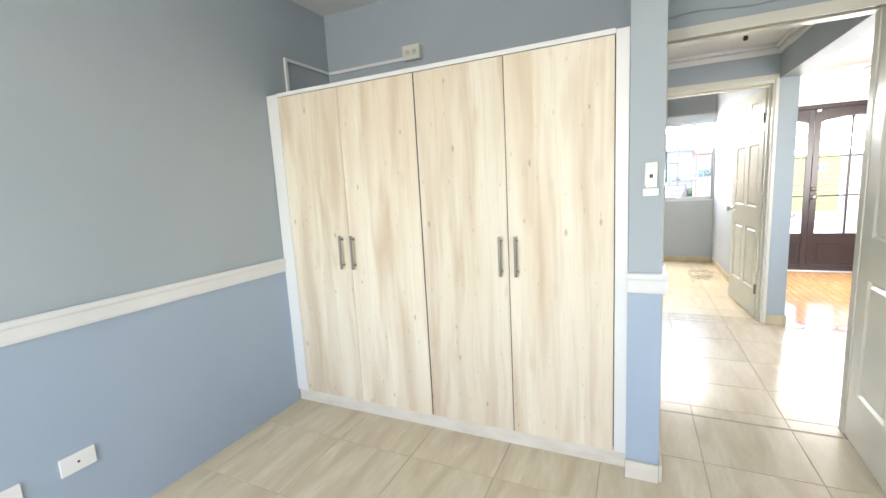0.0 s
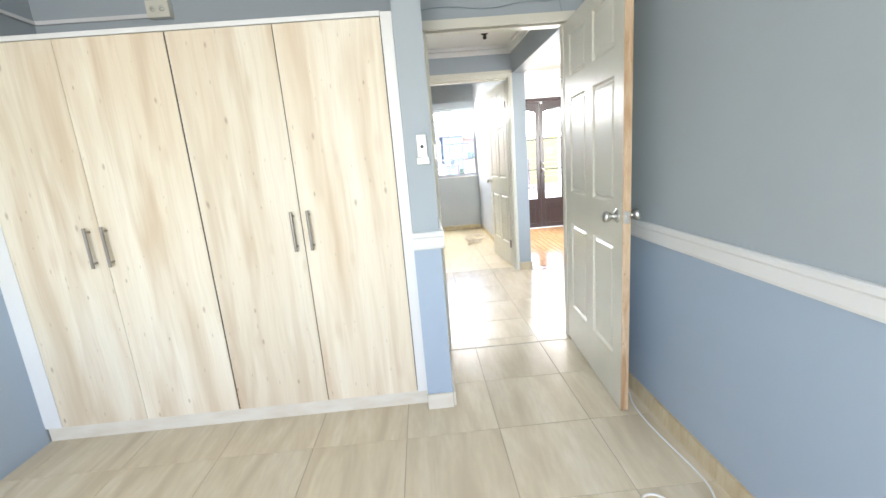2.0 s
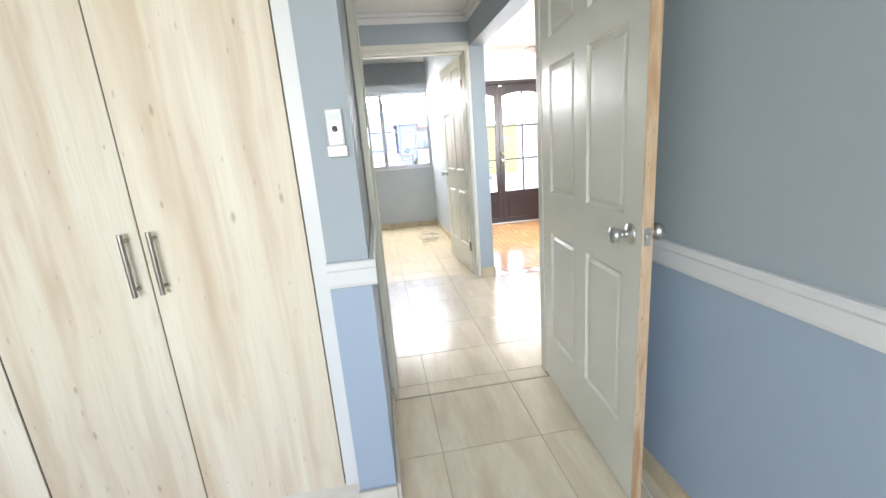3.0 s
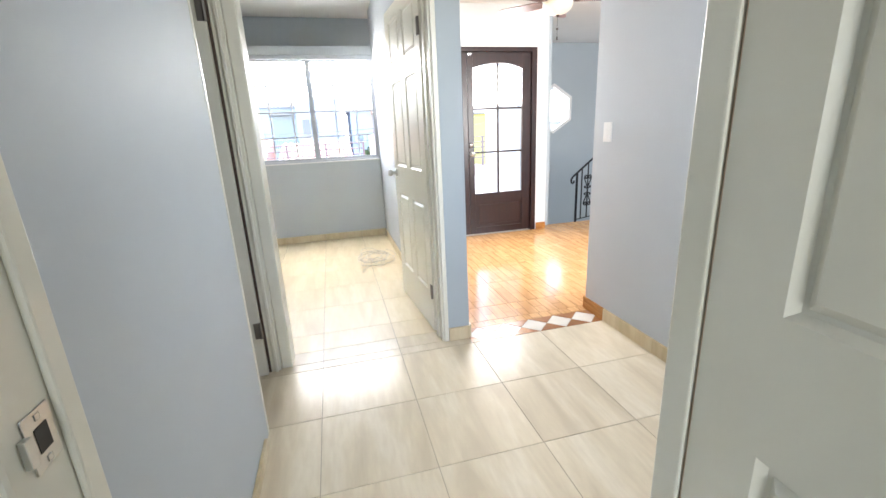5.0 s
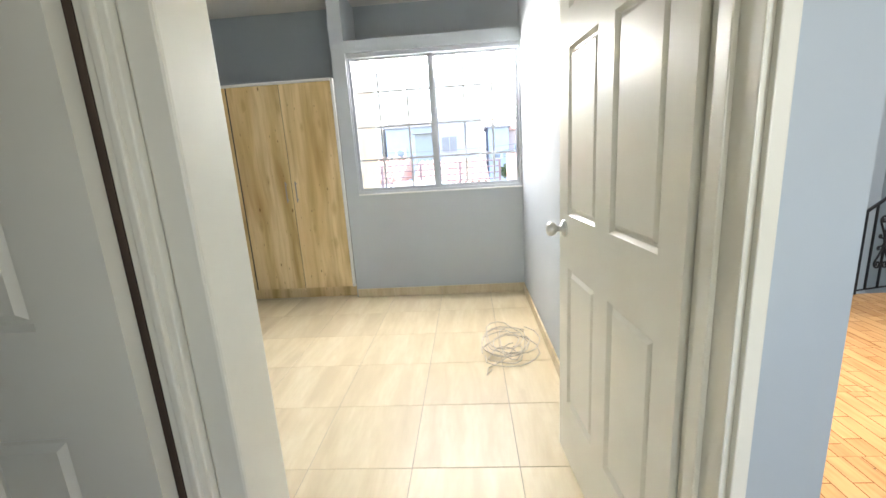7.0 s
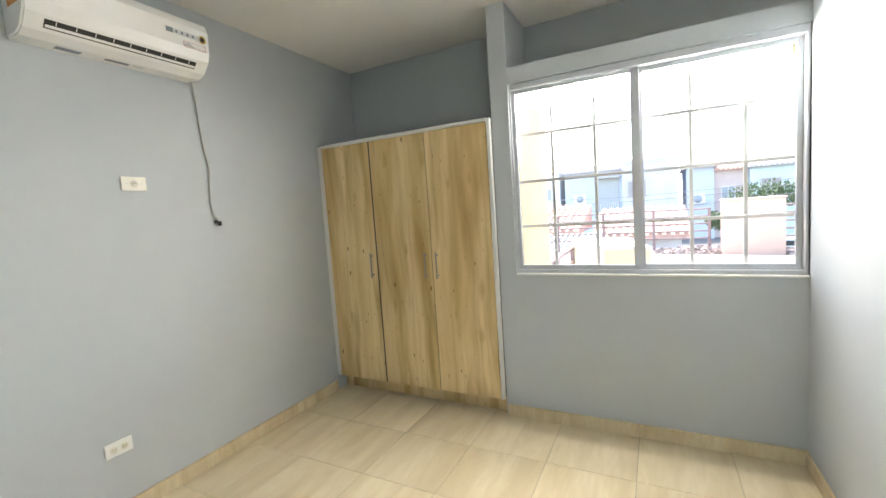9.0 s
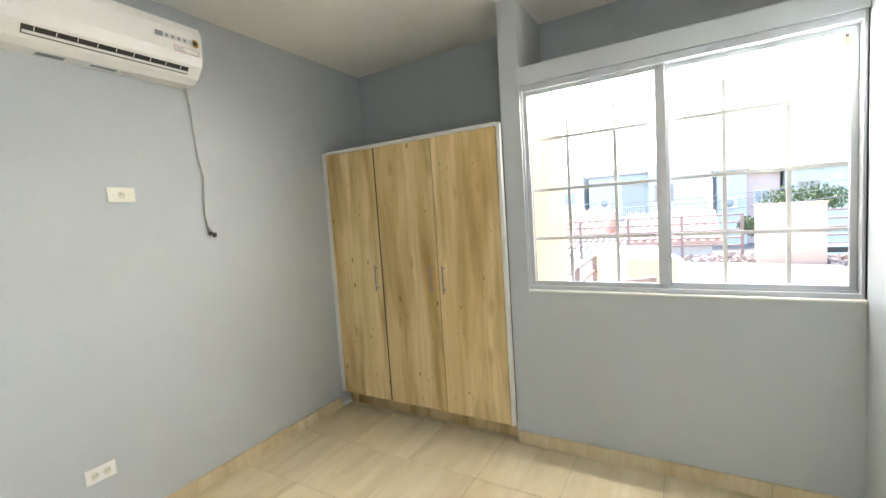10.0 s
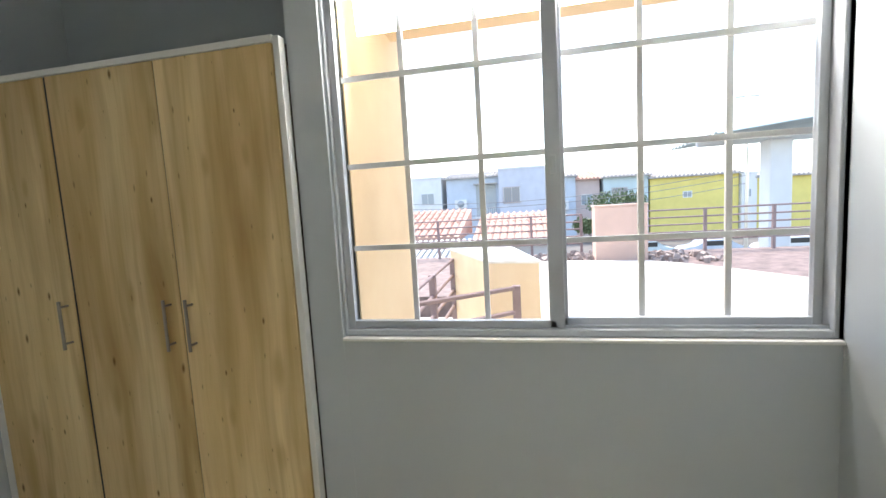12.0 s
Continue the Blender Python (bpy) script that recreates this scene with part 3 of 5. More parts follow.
def door_frame(name, label, axis, a0, a1, c0, c1, h, jamb, casing, sides):
    """Jambs and head through a wall from c0 to c1, with flat casings on the faces named in sides."""
    e = thing(name, label, "door frame", (a0, c0, 0) if axis == "x" else (c0, a0, 0), 0 if axis == "x" else 90)
    w, d = a1 - a0, c1 - c0
    f = 1 if axis == "x" else -1

    def piece(n, x0, x1, y0, y1, z0, z1, bev=0.003):
        ys = sorted((f * y0, f * y1))
        box(n, x0, x1, *ys, z0, z1, CREAM, e, bev)

    piece("jamb", 0, jamb, 0, d, 0, h)
    piece("jamb", w - jamb, w, 0, d, 0, h)
    piece("head", jamb, w - jamb, 0, d, h - jamb, h)
    piece("stop", jamb, jamb + 0.012, d * 0.42, d * 0.72, 0, h - jamb)
    piece("stop", w - jamb - 0.012, w - jamb, d * 0.42, d * 0.72, 0, h - jamb)
    piece("stop", jamb + 0.012, w - jamb - 0.012, d * 0.42, d * 0.72, h - jamb - 0.012, h - jamb)
    for near, l0, r0 in sides:
        y0, y1 = (-0.014, 0.0) if near else (d, d + 0.014)
        piece("casing", -l0, jamb * 0.7, y0, y1, 0, h + casing)
        piece("casing", w - jamb * 0.7, w + r0, y0, y1, 0, h + casing)
        piece("casing", jamb * 0.7, w - jamb * 0.7, y0, y1, h - jamb * 0.3, h + casing)
    return e


def bedroom_frame():
    """The first bedroom's frame: flat jambs with a rounded, thickly painted hall edge, no casing on the hinge side."""
    e = thing("door_frame_room_a", "thickly painted cream frame of the bedroom doorway", "door frame", (0.077, YA, 0))
    box("jamb", 0, 0.036, 0.028, 0.165, 0, 2.085, CREAM, e, 0.007)
    box("stop", 0.036, 0.046, 0.115, 0.150, 0, 2.06, CREAM, e, 0.004)
    box("jamb", 0.876, 0.909, 0.052, 0.105, 0, 2.085, CREAM, e, 0.004)
    box("head", 0.036, 0.876, 0.052, 0.130, 2.046, 2.085, CREAM, e, 0.003)
    box("casing", -0.002, 0.935, -0.014, 0.0, 2.045, 2.100, CREAM, e, 0.003)
    box("casing", 0.905, 0.935, -0.014, 0.0, 0, 2.044, CREAM, e, 0.003)


bedroom_frame()
door_frame("door_frame_room_b", "cream painted frame of the second bedroom doorway", "x", 0.012, 1.043, 4.44, 4.58, 2.118, 0.040, 0.03, ((True, -0.012, 0.0), (False, 0.04, 0.0)))
door_frame("door_frame_side_room", "cream painted frame of the side room doorway", "y", 3.872, 4.438, 0.0, 0.052, 2.068, 0.022, 0.04, ())
# added strip of dark wood colour, standing for shade in the hinge gap
structure(box("hinge_gap_shade", -0.06, -0.002, 4.4165, 4.4375, 0, 2.04, SHADEWOOD), "dark wood strip coloured for the shade in the hinge gap")
LB = "cream painted lining board beside the doorway"
box_b = box("door_lining", 0.053, 0.112, 4.432, 4.585, 0, 2.08, CREAM, None, 0.006)
structure(box_b, LB)
sp = tagged(new("strike_plate"), "bent steel strike plate screwed to the cream door jamb", "strike plate")
sp.location = (0.1135, 2.637, 0.96)
box("plate", 0, 0.002, -0.022, 0.022, -0.034, 0.034, STEEL, sp, 0.0008)
box("lip", 0.0005, 0.008, -0.033, -0.022, -0.017, 0.017, STEEL, sp, 0.001)
box("hole", 0.002, 0.0026, -0.010, 0.011, -0.015, 0.015, DARKGAP, sp)
for hz in (-0.026, 0.026):
    box("screw", 0.002, 0.0032, -0.004, 0.004, hz - 0.004, hz + 0.004, STEEL, sp, 0.001)
bm = bmesh.new()
add_tube(bm, (0, 0, -0.05), (0, 0, 0.05), 0.007, 12)
add_box(bm, -0.002, 0.001, -0.03, 0, -0.045, 0.045)
sk = tagged(link("jamb_catch", bm, STEEL), "small dark steel catch on the door jamb", "catch")
sk.location = (0.114, 2.612, 1.35)


def double_door():
    """Dark double door: frame, two glazed leaves with arched heads, six panes each."""
    e = thing("double_door", "dark red-brown double door with arched glazing, closed", "door", (1.182, 6.93, 0))
    W, H = 1.706, 2.148
    for x0, x1 in ((0, 0.062), (W - 0.062, W)):
        box("frame_jamb", x0, x1, -0.012, 0.10, 0, H, DARKWOOD, e, 0.004)
    box("frame_head", 0.062, W - 0.062, -0.012, 0.10, H - 0.05, H, DARKWOOD, e, 0.004)
    for k, (x0, x1) in enumerate(((0.064, 0.851), (0.855, W - 0.064))):
        gx0, gx1 = (x0 + 0.115, x0 + 0.725) if k == 0 else (x0 + 0.068, x0 + 0.675)
        bm = bmesh.new()
        y0, y1, z0, z1 = 0.02, 0.062, 0.012, H - 0.052
        add_box(bm, x0, gx0, y0, y1, z0, z1, 0.003)
        add_box(bm, gx1, x1, y0, y1, z0, z1, 0.003)
        add_box(bm, gx0, gx1, y0, y1, z0, 0.09)
        add_box(bm, gx0, gx1, y0, y1, 0.41, 0.512)
        add_box(bm, gx0, gx1, y0 + 0.012, y1 - 0.012, 0.09, 0.41)
        add_box(bm, gx0 + 0.04, gx1 - 0.04, y0 + 0.004, y1 - 0.004, 0.13, 0.37, 0.006)
        # arched head
        n, c, top = 14, (gx0 + gx1) / 2, 1.925
        arc = [(gx0 + (gx1 - gx0) * i / n, top + 0.06 * (1 - ((i / n - 0.5) * 2) ** 2)) for i in range(n + 1)]
        for (xa, za), (xb, zb) in zip(arc, arc[1:]):
            vv = [bm.verts.new(p) for p in ((xa, y0, za), (xb, y0, zb), (xb, y0, z1), (xa, y0, z1), (xa, y1, za), (xb, y1, zb), (xb, y1, z1), (xa, y1, z1))]
            for q in ((0, 1, 2, 3), (7, 6, 5, 4), (0, 4, 5, 1)):
                bm.faces.new([vv[i] for i in q])
        leaf = part("leaf", bm, DARKWOOD, e)
        bm = bmesh.new()
        add_box(bm, c - 0.011, c + 0.011, y0 + 0.004, y1 - 0.004, 0.512, 1.985, 0.003)
        part("muntin", bm, DARKWOOD, leaf)
        for z in (1.0, 1.495):
            for xa, xb in ((gx0, c - 0.012), (c + 0.012, gx1)):
                bm = bmesh.new()
                add_box(bm, xa, xb, y0 + 0.004, y1 - 0.004, z - 0.011, z + 0.011, 0.003)
                part("muntin", bm, DARKWOOD, leaf)
        for xa, xb in ((gx0, c), (c, gx1)):
            for za, zb in ((0.512, 1.0), (1.0, 1.495), (1.495, 1.99)):
                p = box("pane", xa + 0.001, xb - 0.001, 0.039, 0.043, za + 0.001, zb - 0.001, GLASS, leaf)
                p.visible_shadow = False
        if k == 1:
            for z, n2 in ((1.09, "lock_rose"), (0.985, "knob")):
                m = Matrix.Translation((x0 + 0.034, y0, z)) @ Matrix.Rotation(radians(90), 4, "X")
                prof = ((0.0005, 0), (0.03, 0), (0.03, 0.006), (0.02, 0.012), (0.02, 0.02), (0.0005, 0.022)) if n2 == "lock_rose" else \
                    ((0.0005, 0), (0.03, 0), (0.028, 0.008), (0.012, 0.014), (0.012, 0.03), (0.026, 0.042), (0.026, 0.058), (0.0005, 0.066))
                lathe(n2, prof, STEEL, leaf, "polished steel " + n2.replace("_", " "), m)
            bm = bmesh.new()
            for dx in (0.0, 0.022):
                add_tube(bm, (x0 + 0.02 + dx, y0 - 0.004, 2.085), (x0 + 0.02 + dx, y0 - 0.004, 2.06), 0.009, 3, 0.001)
            part("bolt", bm, STEEL, leaf, "small bright bolts at the door's top")
    return e


double_door()


# ---- window of room B ----
def sliding_window():
    x0, x1, z0, z1, y = -0.413, XBE - 0.002, 0.972, 2.153, YB
    e = thing("sliding_window", "wide grey aluminium sliding window, closed, two sashes", "window", (x0, y, z0))
    W, H = x1 - x0, z1 - z0
    fr = part("window_frame", bmesh.new(), ALU, e)
    bm = bmesh.new()
    add_box(bm, 0, 0.010, 0.012, 0.10, 0, H, 0.003)
    add_box(bm, W - 0.014, W, 0.012, 0.10, 0, H, 0.003)
    add_box(bm, 0.010, W - 0.014, 0.012, 0.10, 0, 0.022, 0.003)
    add_box(bm, 0.010, W - 0.014, 0.012, 0.10, H - 0.036, H, 0.003)
    add_box(bm, 0.010, W - 0.014, 0.030, 0.034, 0.022, 0.032)
    add_box(bm, 0.010, W - 0.014, 0.062, 0.066, 0.022, 0.032)
    bm.to_mesh(fr.data)
    bm.free()
    for k, (a, b, yy) in enumerate(((0.011, 0.735, 0.038), (0.700, W - 0.015, 0.070))):
        bm = bmesh.new()
        s = 0.024
        add_box(bm, a, a + (s if k == 0 else 0.048), yy - 0.012, yy + 0.012, 0.024, H - 0.038, 0.002)
        add_box(bm, b - (0.046 if k == 0 else s), b, yy - 0.012, yy + 0.012, 0.024, H - 0.038, 0.002)
        add_box(bm, a + s, b - s, yy - 0.012, yy + 0.012, 0.024, 0.024 + s, 0.002)
        add_box(bm, a + s, b - s, yy - 0.012, yy + 0.012, H - 0.038 - s, H - 0.038, 0.002)
        sash = part("sash", bm, ALU, e)
        g = box("pane", a + s, b - s, yy - 0.002, yy + 0.002, 0.045, H - 0.06, GLASS, sash)
        g.visible_shadow = False
        if k == 0:
            bm = bmesh.new()
            add_box(bm, b - 0.032, b - 0.014, yy - 0.022, yy - 0.012, 0.50, 0.56, 0.004)
            part("latch", bm, ALU, sash, "small grey sash latch")
    bm = bmesh.new()
    add_box(bm, -0.0, W, -0.014, 0.011, -0.012, -0.001, 0.003)
    part("window_sill", bm, WHITE, e, "thin white sill")
    g = thing("window_grille", "white painted steel bars outside the bedroom window", "grille", (0, YB + 0.10, 0))
    for x in (-0.18, 0.073, 0.322, 0.567, 0.813):
        box("bar", x - 0.009, x + 0.009, 0.009, 0.021, 0.975, 2.135, WHITE, g, 0.001)
    for z in (0.995, 1.265, 1.552, 1.848, 2.12):
        box("bar", -0.395, XBE - 0.003, -0.004, 0.008, z - 0.009, z + 0.009, WHITE, g, 0.001)


sliding_window()


# ---- trims ----
def rail_profile(name, label, p, q, side, z0=0.873, z1=0.958, depth=0.02):
    """A moulded dado rail from p to q; side: the way it stands out from the wall."""
    prof = ((0, z0), (depth * 0.55, z0), (depth * 0.7, z0 + 0.012), (depth * 0.7, z1 - 0.030), (depth, z1 - 0.022), (depth, z1 - 0.006), (depth * 0.8, z1), (0, z1))
    bm = bmesh.new()
    ends = []
    for pt in (p, q):
        ends.append([bm.verts.new((pt[0] + side[0] * d, pt[1] + side[1] * d, z)) for d, z in prof])
    a, b = ends
    for i in range(len(prof)):
        j = (i + 1) % len(prof)
        bm.faces.new((a[i], a[j], b[j], b[i]))
    bm.faces.new(a), bm.faces.new(b)
    return structure(link(name, bm, WHITE), label)


rail_profile("dado_rail_west", "white moulded dado rail", (XW + 0.004, -2.4), (XW + 0.004, 1.93), (1, 0), 0.887, 0.972)
rail_profile("dado_rail_east", "white moulded dado rail", (XE, -2.4), (XE, YA), (-1, 0), 0.846, 0.931)
rail_profile("dado_rail_pier", "white moulded dado rail across the pier", (-0.057, 1.892), (0.097, 1.892), (0, -1))
rail_profile("dado_rail_pier_side", "white moulded dado rail end", (0.077, 1.8925), (0.077, 2.50), (1, 0))


def skirting(name, p, q, side, h=0.08, mat=SKIRT, label="beige tile skirting", step=0.45, first=0.28, depth=0.012):
    """A row of skirting tiles from p to q."""
    par = structure(box(name, min(p[0], q[0]) - 0.001, max(p[0], q[0]) + 0.001, min(p[1], q[1]) - 0.001, max(p[1], q[1]) + 0.001, 0, h - 0.004, GROUT), label)
    along = 0 if abs(q[0] - p[0]) > abs(q[1] - p[1]) else 1
    lo, hi = sorted((p[along], q[along]))
    base = first if along == 0 else 1.66
    cuts = [lo] + [base + step * k for k in range(-12, 20) if lo + 0.02 < base + step * k < hi - 0.02] + [hi]
    for a, b in zip(cuts, cuts[1:]):
        o = p[1 - along] + side * (depth / 2 + 0.001)
        c = (a + b) / 2
        bm = bmesh.new()
        l2 = (b - a) / 2 - 0.001
        dx, dy = (l2, depth / 2) if along == 0 else (depth / 2, l2)
        add_box(bm, -dx, dx, -dy, dy, 0.001, h)
        t = part("skirting_tile", bm, mat, par)
        t.location = (c, o, 0) if along == 0 else (o, c, 0)


skirting("baseboard_room_a_east", (XE - 0.005, -2.39), (XE - 0.005, 2.49), -1)
skirting("baseboard_pier_front", (-0.06, 1.889), (0.078, 1.889), -1, 0.085, PLINTH, "pale tile skirting round the pier")
skirting("baseboard_pier_side", (0.079, 1.89), (0.079, 2.54), 1, 0.085, PLINTH, "pale tile skirting round the pier")
skirting("baseboard_hall_east", (2.099, 2.63), (2.099, 4.36), -1, 0.085)
skirting("baseboard_hall_east_wood", (2.099, 4.361), (2.099, 4.58), -1, 0.085, WOODSKIRT, "orange-brown tile skirting")
skirting("baseboard_hall_east_end", (2.09, 4.582), (2.22, 4.582), 1, 0.085, WOODSKIRT, "orange-brown tile skirting")
skirting("baseboard_pillar", (1.046, 4.434), (1.178, 4.434), -1, 0.085)
skirting("baseboard_pillar_side", (1.179, 4.436), (1.179, 4.60), 1, 0.085)
skirting("baseboard_living", (1.18, 4.62), (1.18, 6.92), 1, 0.085, WOODSKIRT, "orange-brown tile skirting")
skirting("baseboard_terrace", (2.90, 6.928), (3.03, 6.928), -1, 0.085, WOODSKIRT, "orange-brown tile skirting")
skirting("baseboard_room_b_north", (-0.52, YB - 0.002), (XBE, YB - 0.002), -1)
skirting("baseboard_room_b_west", (XBW + 0.002, 4.60), (XBW + 0.002, 7.44), 1)
skirting("baseboard_room_b_east", (XBE - 0.002, 4.60), (XBE - 0.002, YB - 0.02), -1)
skirting("baseboard_hall_west", (0.052, 2.63), (0.052, 3.78), 1, 0.05)


# ---- small fittings ----
def outlet(name, label, at, turn, w, h, kind="socket", deep=0.009, mat=PLASTIC):
    """A wall plate that faces -y before it is turned."""
    e = thing(name, label, kind, at, turn)
    box("plate", -w / 2, w / 2, -deep, 0, -h / 2, h / 2, mat, e, 0.002)
    if kind == "socket":
        for sx in ((0,) if w < 0.116 and h < 0.075 else (-1, 1)):
            lathe("socket_face", ((0.0005, 0), (0.016, 0), (0.016, 0.002), (0.0005, 0.0025)), CREAM, e, "", Matrix.Translation((sx * w * 0.2, -deep, 0)) @ Matrix.Rotation(radians(90), 4, "X"), 16)
            bm = bmesh.new()
            for dx in (-0.005, 0.005):
                add_box(bm, sx * w * 0.2 + dx - 0.001, sx * w * 0.2 + dx + 0.001, -deep - 0.0032, -deep - 0.002, -0.002, 0.006)
            part("slots", bm, DARKGAP, e)
        for sx in ((-1, 1) if w < 0.116 and h < 0.075 else ()):
            box("screw", sx * w * 0.3 - 0.003, sx * w * 0.3 + 0.003, -deep - 0.001, -deep, -0.003, 0.003, STEEL, e)
    elif kind == "switch":
        for k in range(3):
            z = (k - 1) * h * 0.27
            box("rocker", -w * 0.22, w * 0.22, -deep - 0.004, -deep, z - h * 0.11, z + h * 0.11, PLASTIC, e, 0.002)
    else:
        bm = bmesh.new()
        add_tube(bm, (0, -deep - 0.001, 0), (0, -deep, 0), 0.005, 10)
        part("screw", bm, DARKGAP, e)
    return e


outlet("surface_socket", "cream surface-mounted double socket on the wall above the wardrobe", (-1.37, YA, 2.247), 0, 0.125, 0.09, deep=0.045, mat=CREAM)
outlet("blank_plate", "white blank wall plate low on the blue wall", (XW + 0.004, 0.735, 0.345), 90, 0.12, 0.075, "blank plate")
outlet("blank_plate", "white blank wall plate low on the blue wall", (XW + 0.004, 0.50, 0.335), 90, 0.12, 0.075, "blank plate")
outlet("wall_socket", "cream single socket high on the grey wall", (XBW, 6.12, 1.645), 90, 0.115, 0.07, mat=CREAM)
outlet("wall_socket", "white double socket low on the grey wall", (XBW, 5.90, 0.36), 90, 0.117, 0.07)
outlet("light_switch", "white three-rocker switch on the pale grey wall", (2.10, 4.435, 1.215), 270, 0.07, 0.115, "switch", 0.011)


def add_path(bm, pts, r, n=8):
    """A tube through the points."""
    pts = [Vector(p) for p in pts]
    rings, up = [], Vector((0.13, 0.31, 0.94)).normalized()
    for i, p in enumerate(pts):
        d = (pts[min(i + 1, len(pts) - 1)] - pts[max(i - 1, 0)]).normalized()
        a = d.cross(up)
        if a.length < 0.05:
            a = d.cross(Vector((1, 0, 0)))
        a.normalize()
        b = d.cross(a)
        rings.append([bm.verts.new(p + r * (a * math.cos(k * math.tau / n) + b * math.sin(k * math.tau / n))) for k in range(n)])
    for p, q in zip(rings, rings[1:]):
        for k in range(n):
            bm.faces.new((p[k], p[(k + 1) % n], q[(k + 1) % n], q[k]))
    bm.faces.new(rings[0]), bm.faces.new(rings[-1])


def remote():
    e = thing("air_conditioner_remote", "white remote control in a wall holder on the pier", "remote control", (0.027, 1.895, 1.352))
    box("holder", -0.029, 0.029, -0.028, 0, -0.068, -0.036, PLASTIC, e, 0.003, "white plastic holder")
    r = box("remote_body", -0.024, 0.024, -0.024, -0.006, -0.0355, 0.068, PLASTIC, e, 0.005, "white plastic remote")
    box("display", -0.018, 0.018, -0.0255, -0.024, 0.035, 0.058, material("grey_display", (0.55, 0.58, 0.56), 0.3), r)
    bm = bmesh.new()
    add_tube(bm, (0, -0.024, 0.012), (0, -0.0265, 0.012), 0.009, 16)
    part("main_button", bm, DARKGAP, r)
    for row in range(4):
        for col in (0, 2) if row == 0 else range(3):
            x, z = -0.012 + col * 0.012, 0.012 - row * 0.0125
            box("button", x - 0.004, x + 0.004, -0.0255, -0.024, z - 0.0025, z + 0.0025, STEEL, r)


remote()


def conduit():
    bm = bmesh.new()
    x, y = XW + 0.003, 2.115
    add_box(bm, x, x + 0.014, y - 0.011, y + 0.011, 1.972, 2.235, 0.002)
    add_box(bm, x, x + 0.014, y + 0.011, YA, 2.215, 2.235, 0.002)
    add_box(bm, x, -1.435, YA - 0.014, YA, 2.214, 2.236, 0.002)
    tagged(link("cable_conduit", bm, WHITE), "white plastic cable conduit up the wall to the socket", "conduit")
    bm = bmesh.new()
    add_path(bm, [(-0.36 + 0.06 * i, 2.47 + 0.02 * math.sin(i * 1.3), 1.985 + 0.14 * (i / 6) ** 1.4) for i in range(7)], 0.004)
    tagged(link("loose_wire", bm, material("grey_cable", (0.30, 0.32, 0.33), 0.5)), "thin grey wire rising from the wardrobe top", "cable")
    bm = bmesh.new()
    add_path(bm, [(0.09 + 0.075 * i, YA - 0.012, 2.155 + 0.012 * math.sin(i * 0.9) + (0.02 if i == 11 else 0)) for i in range(12)] + [(0.93, YA - 0.012, 2.10)], 0.003)
    tagged(link("door_wire", bm, material("blue_grey_cable", (0.30, 0.36, 0.40), 0.5)), "thin painted wire along the wall above the doorway", "cable")


conduit()


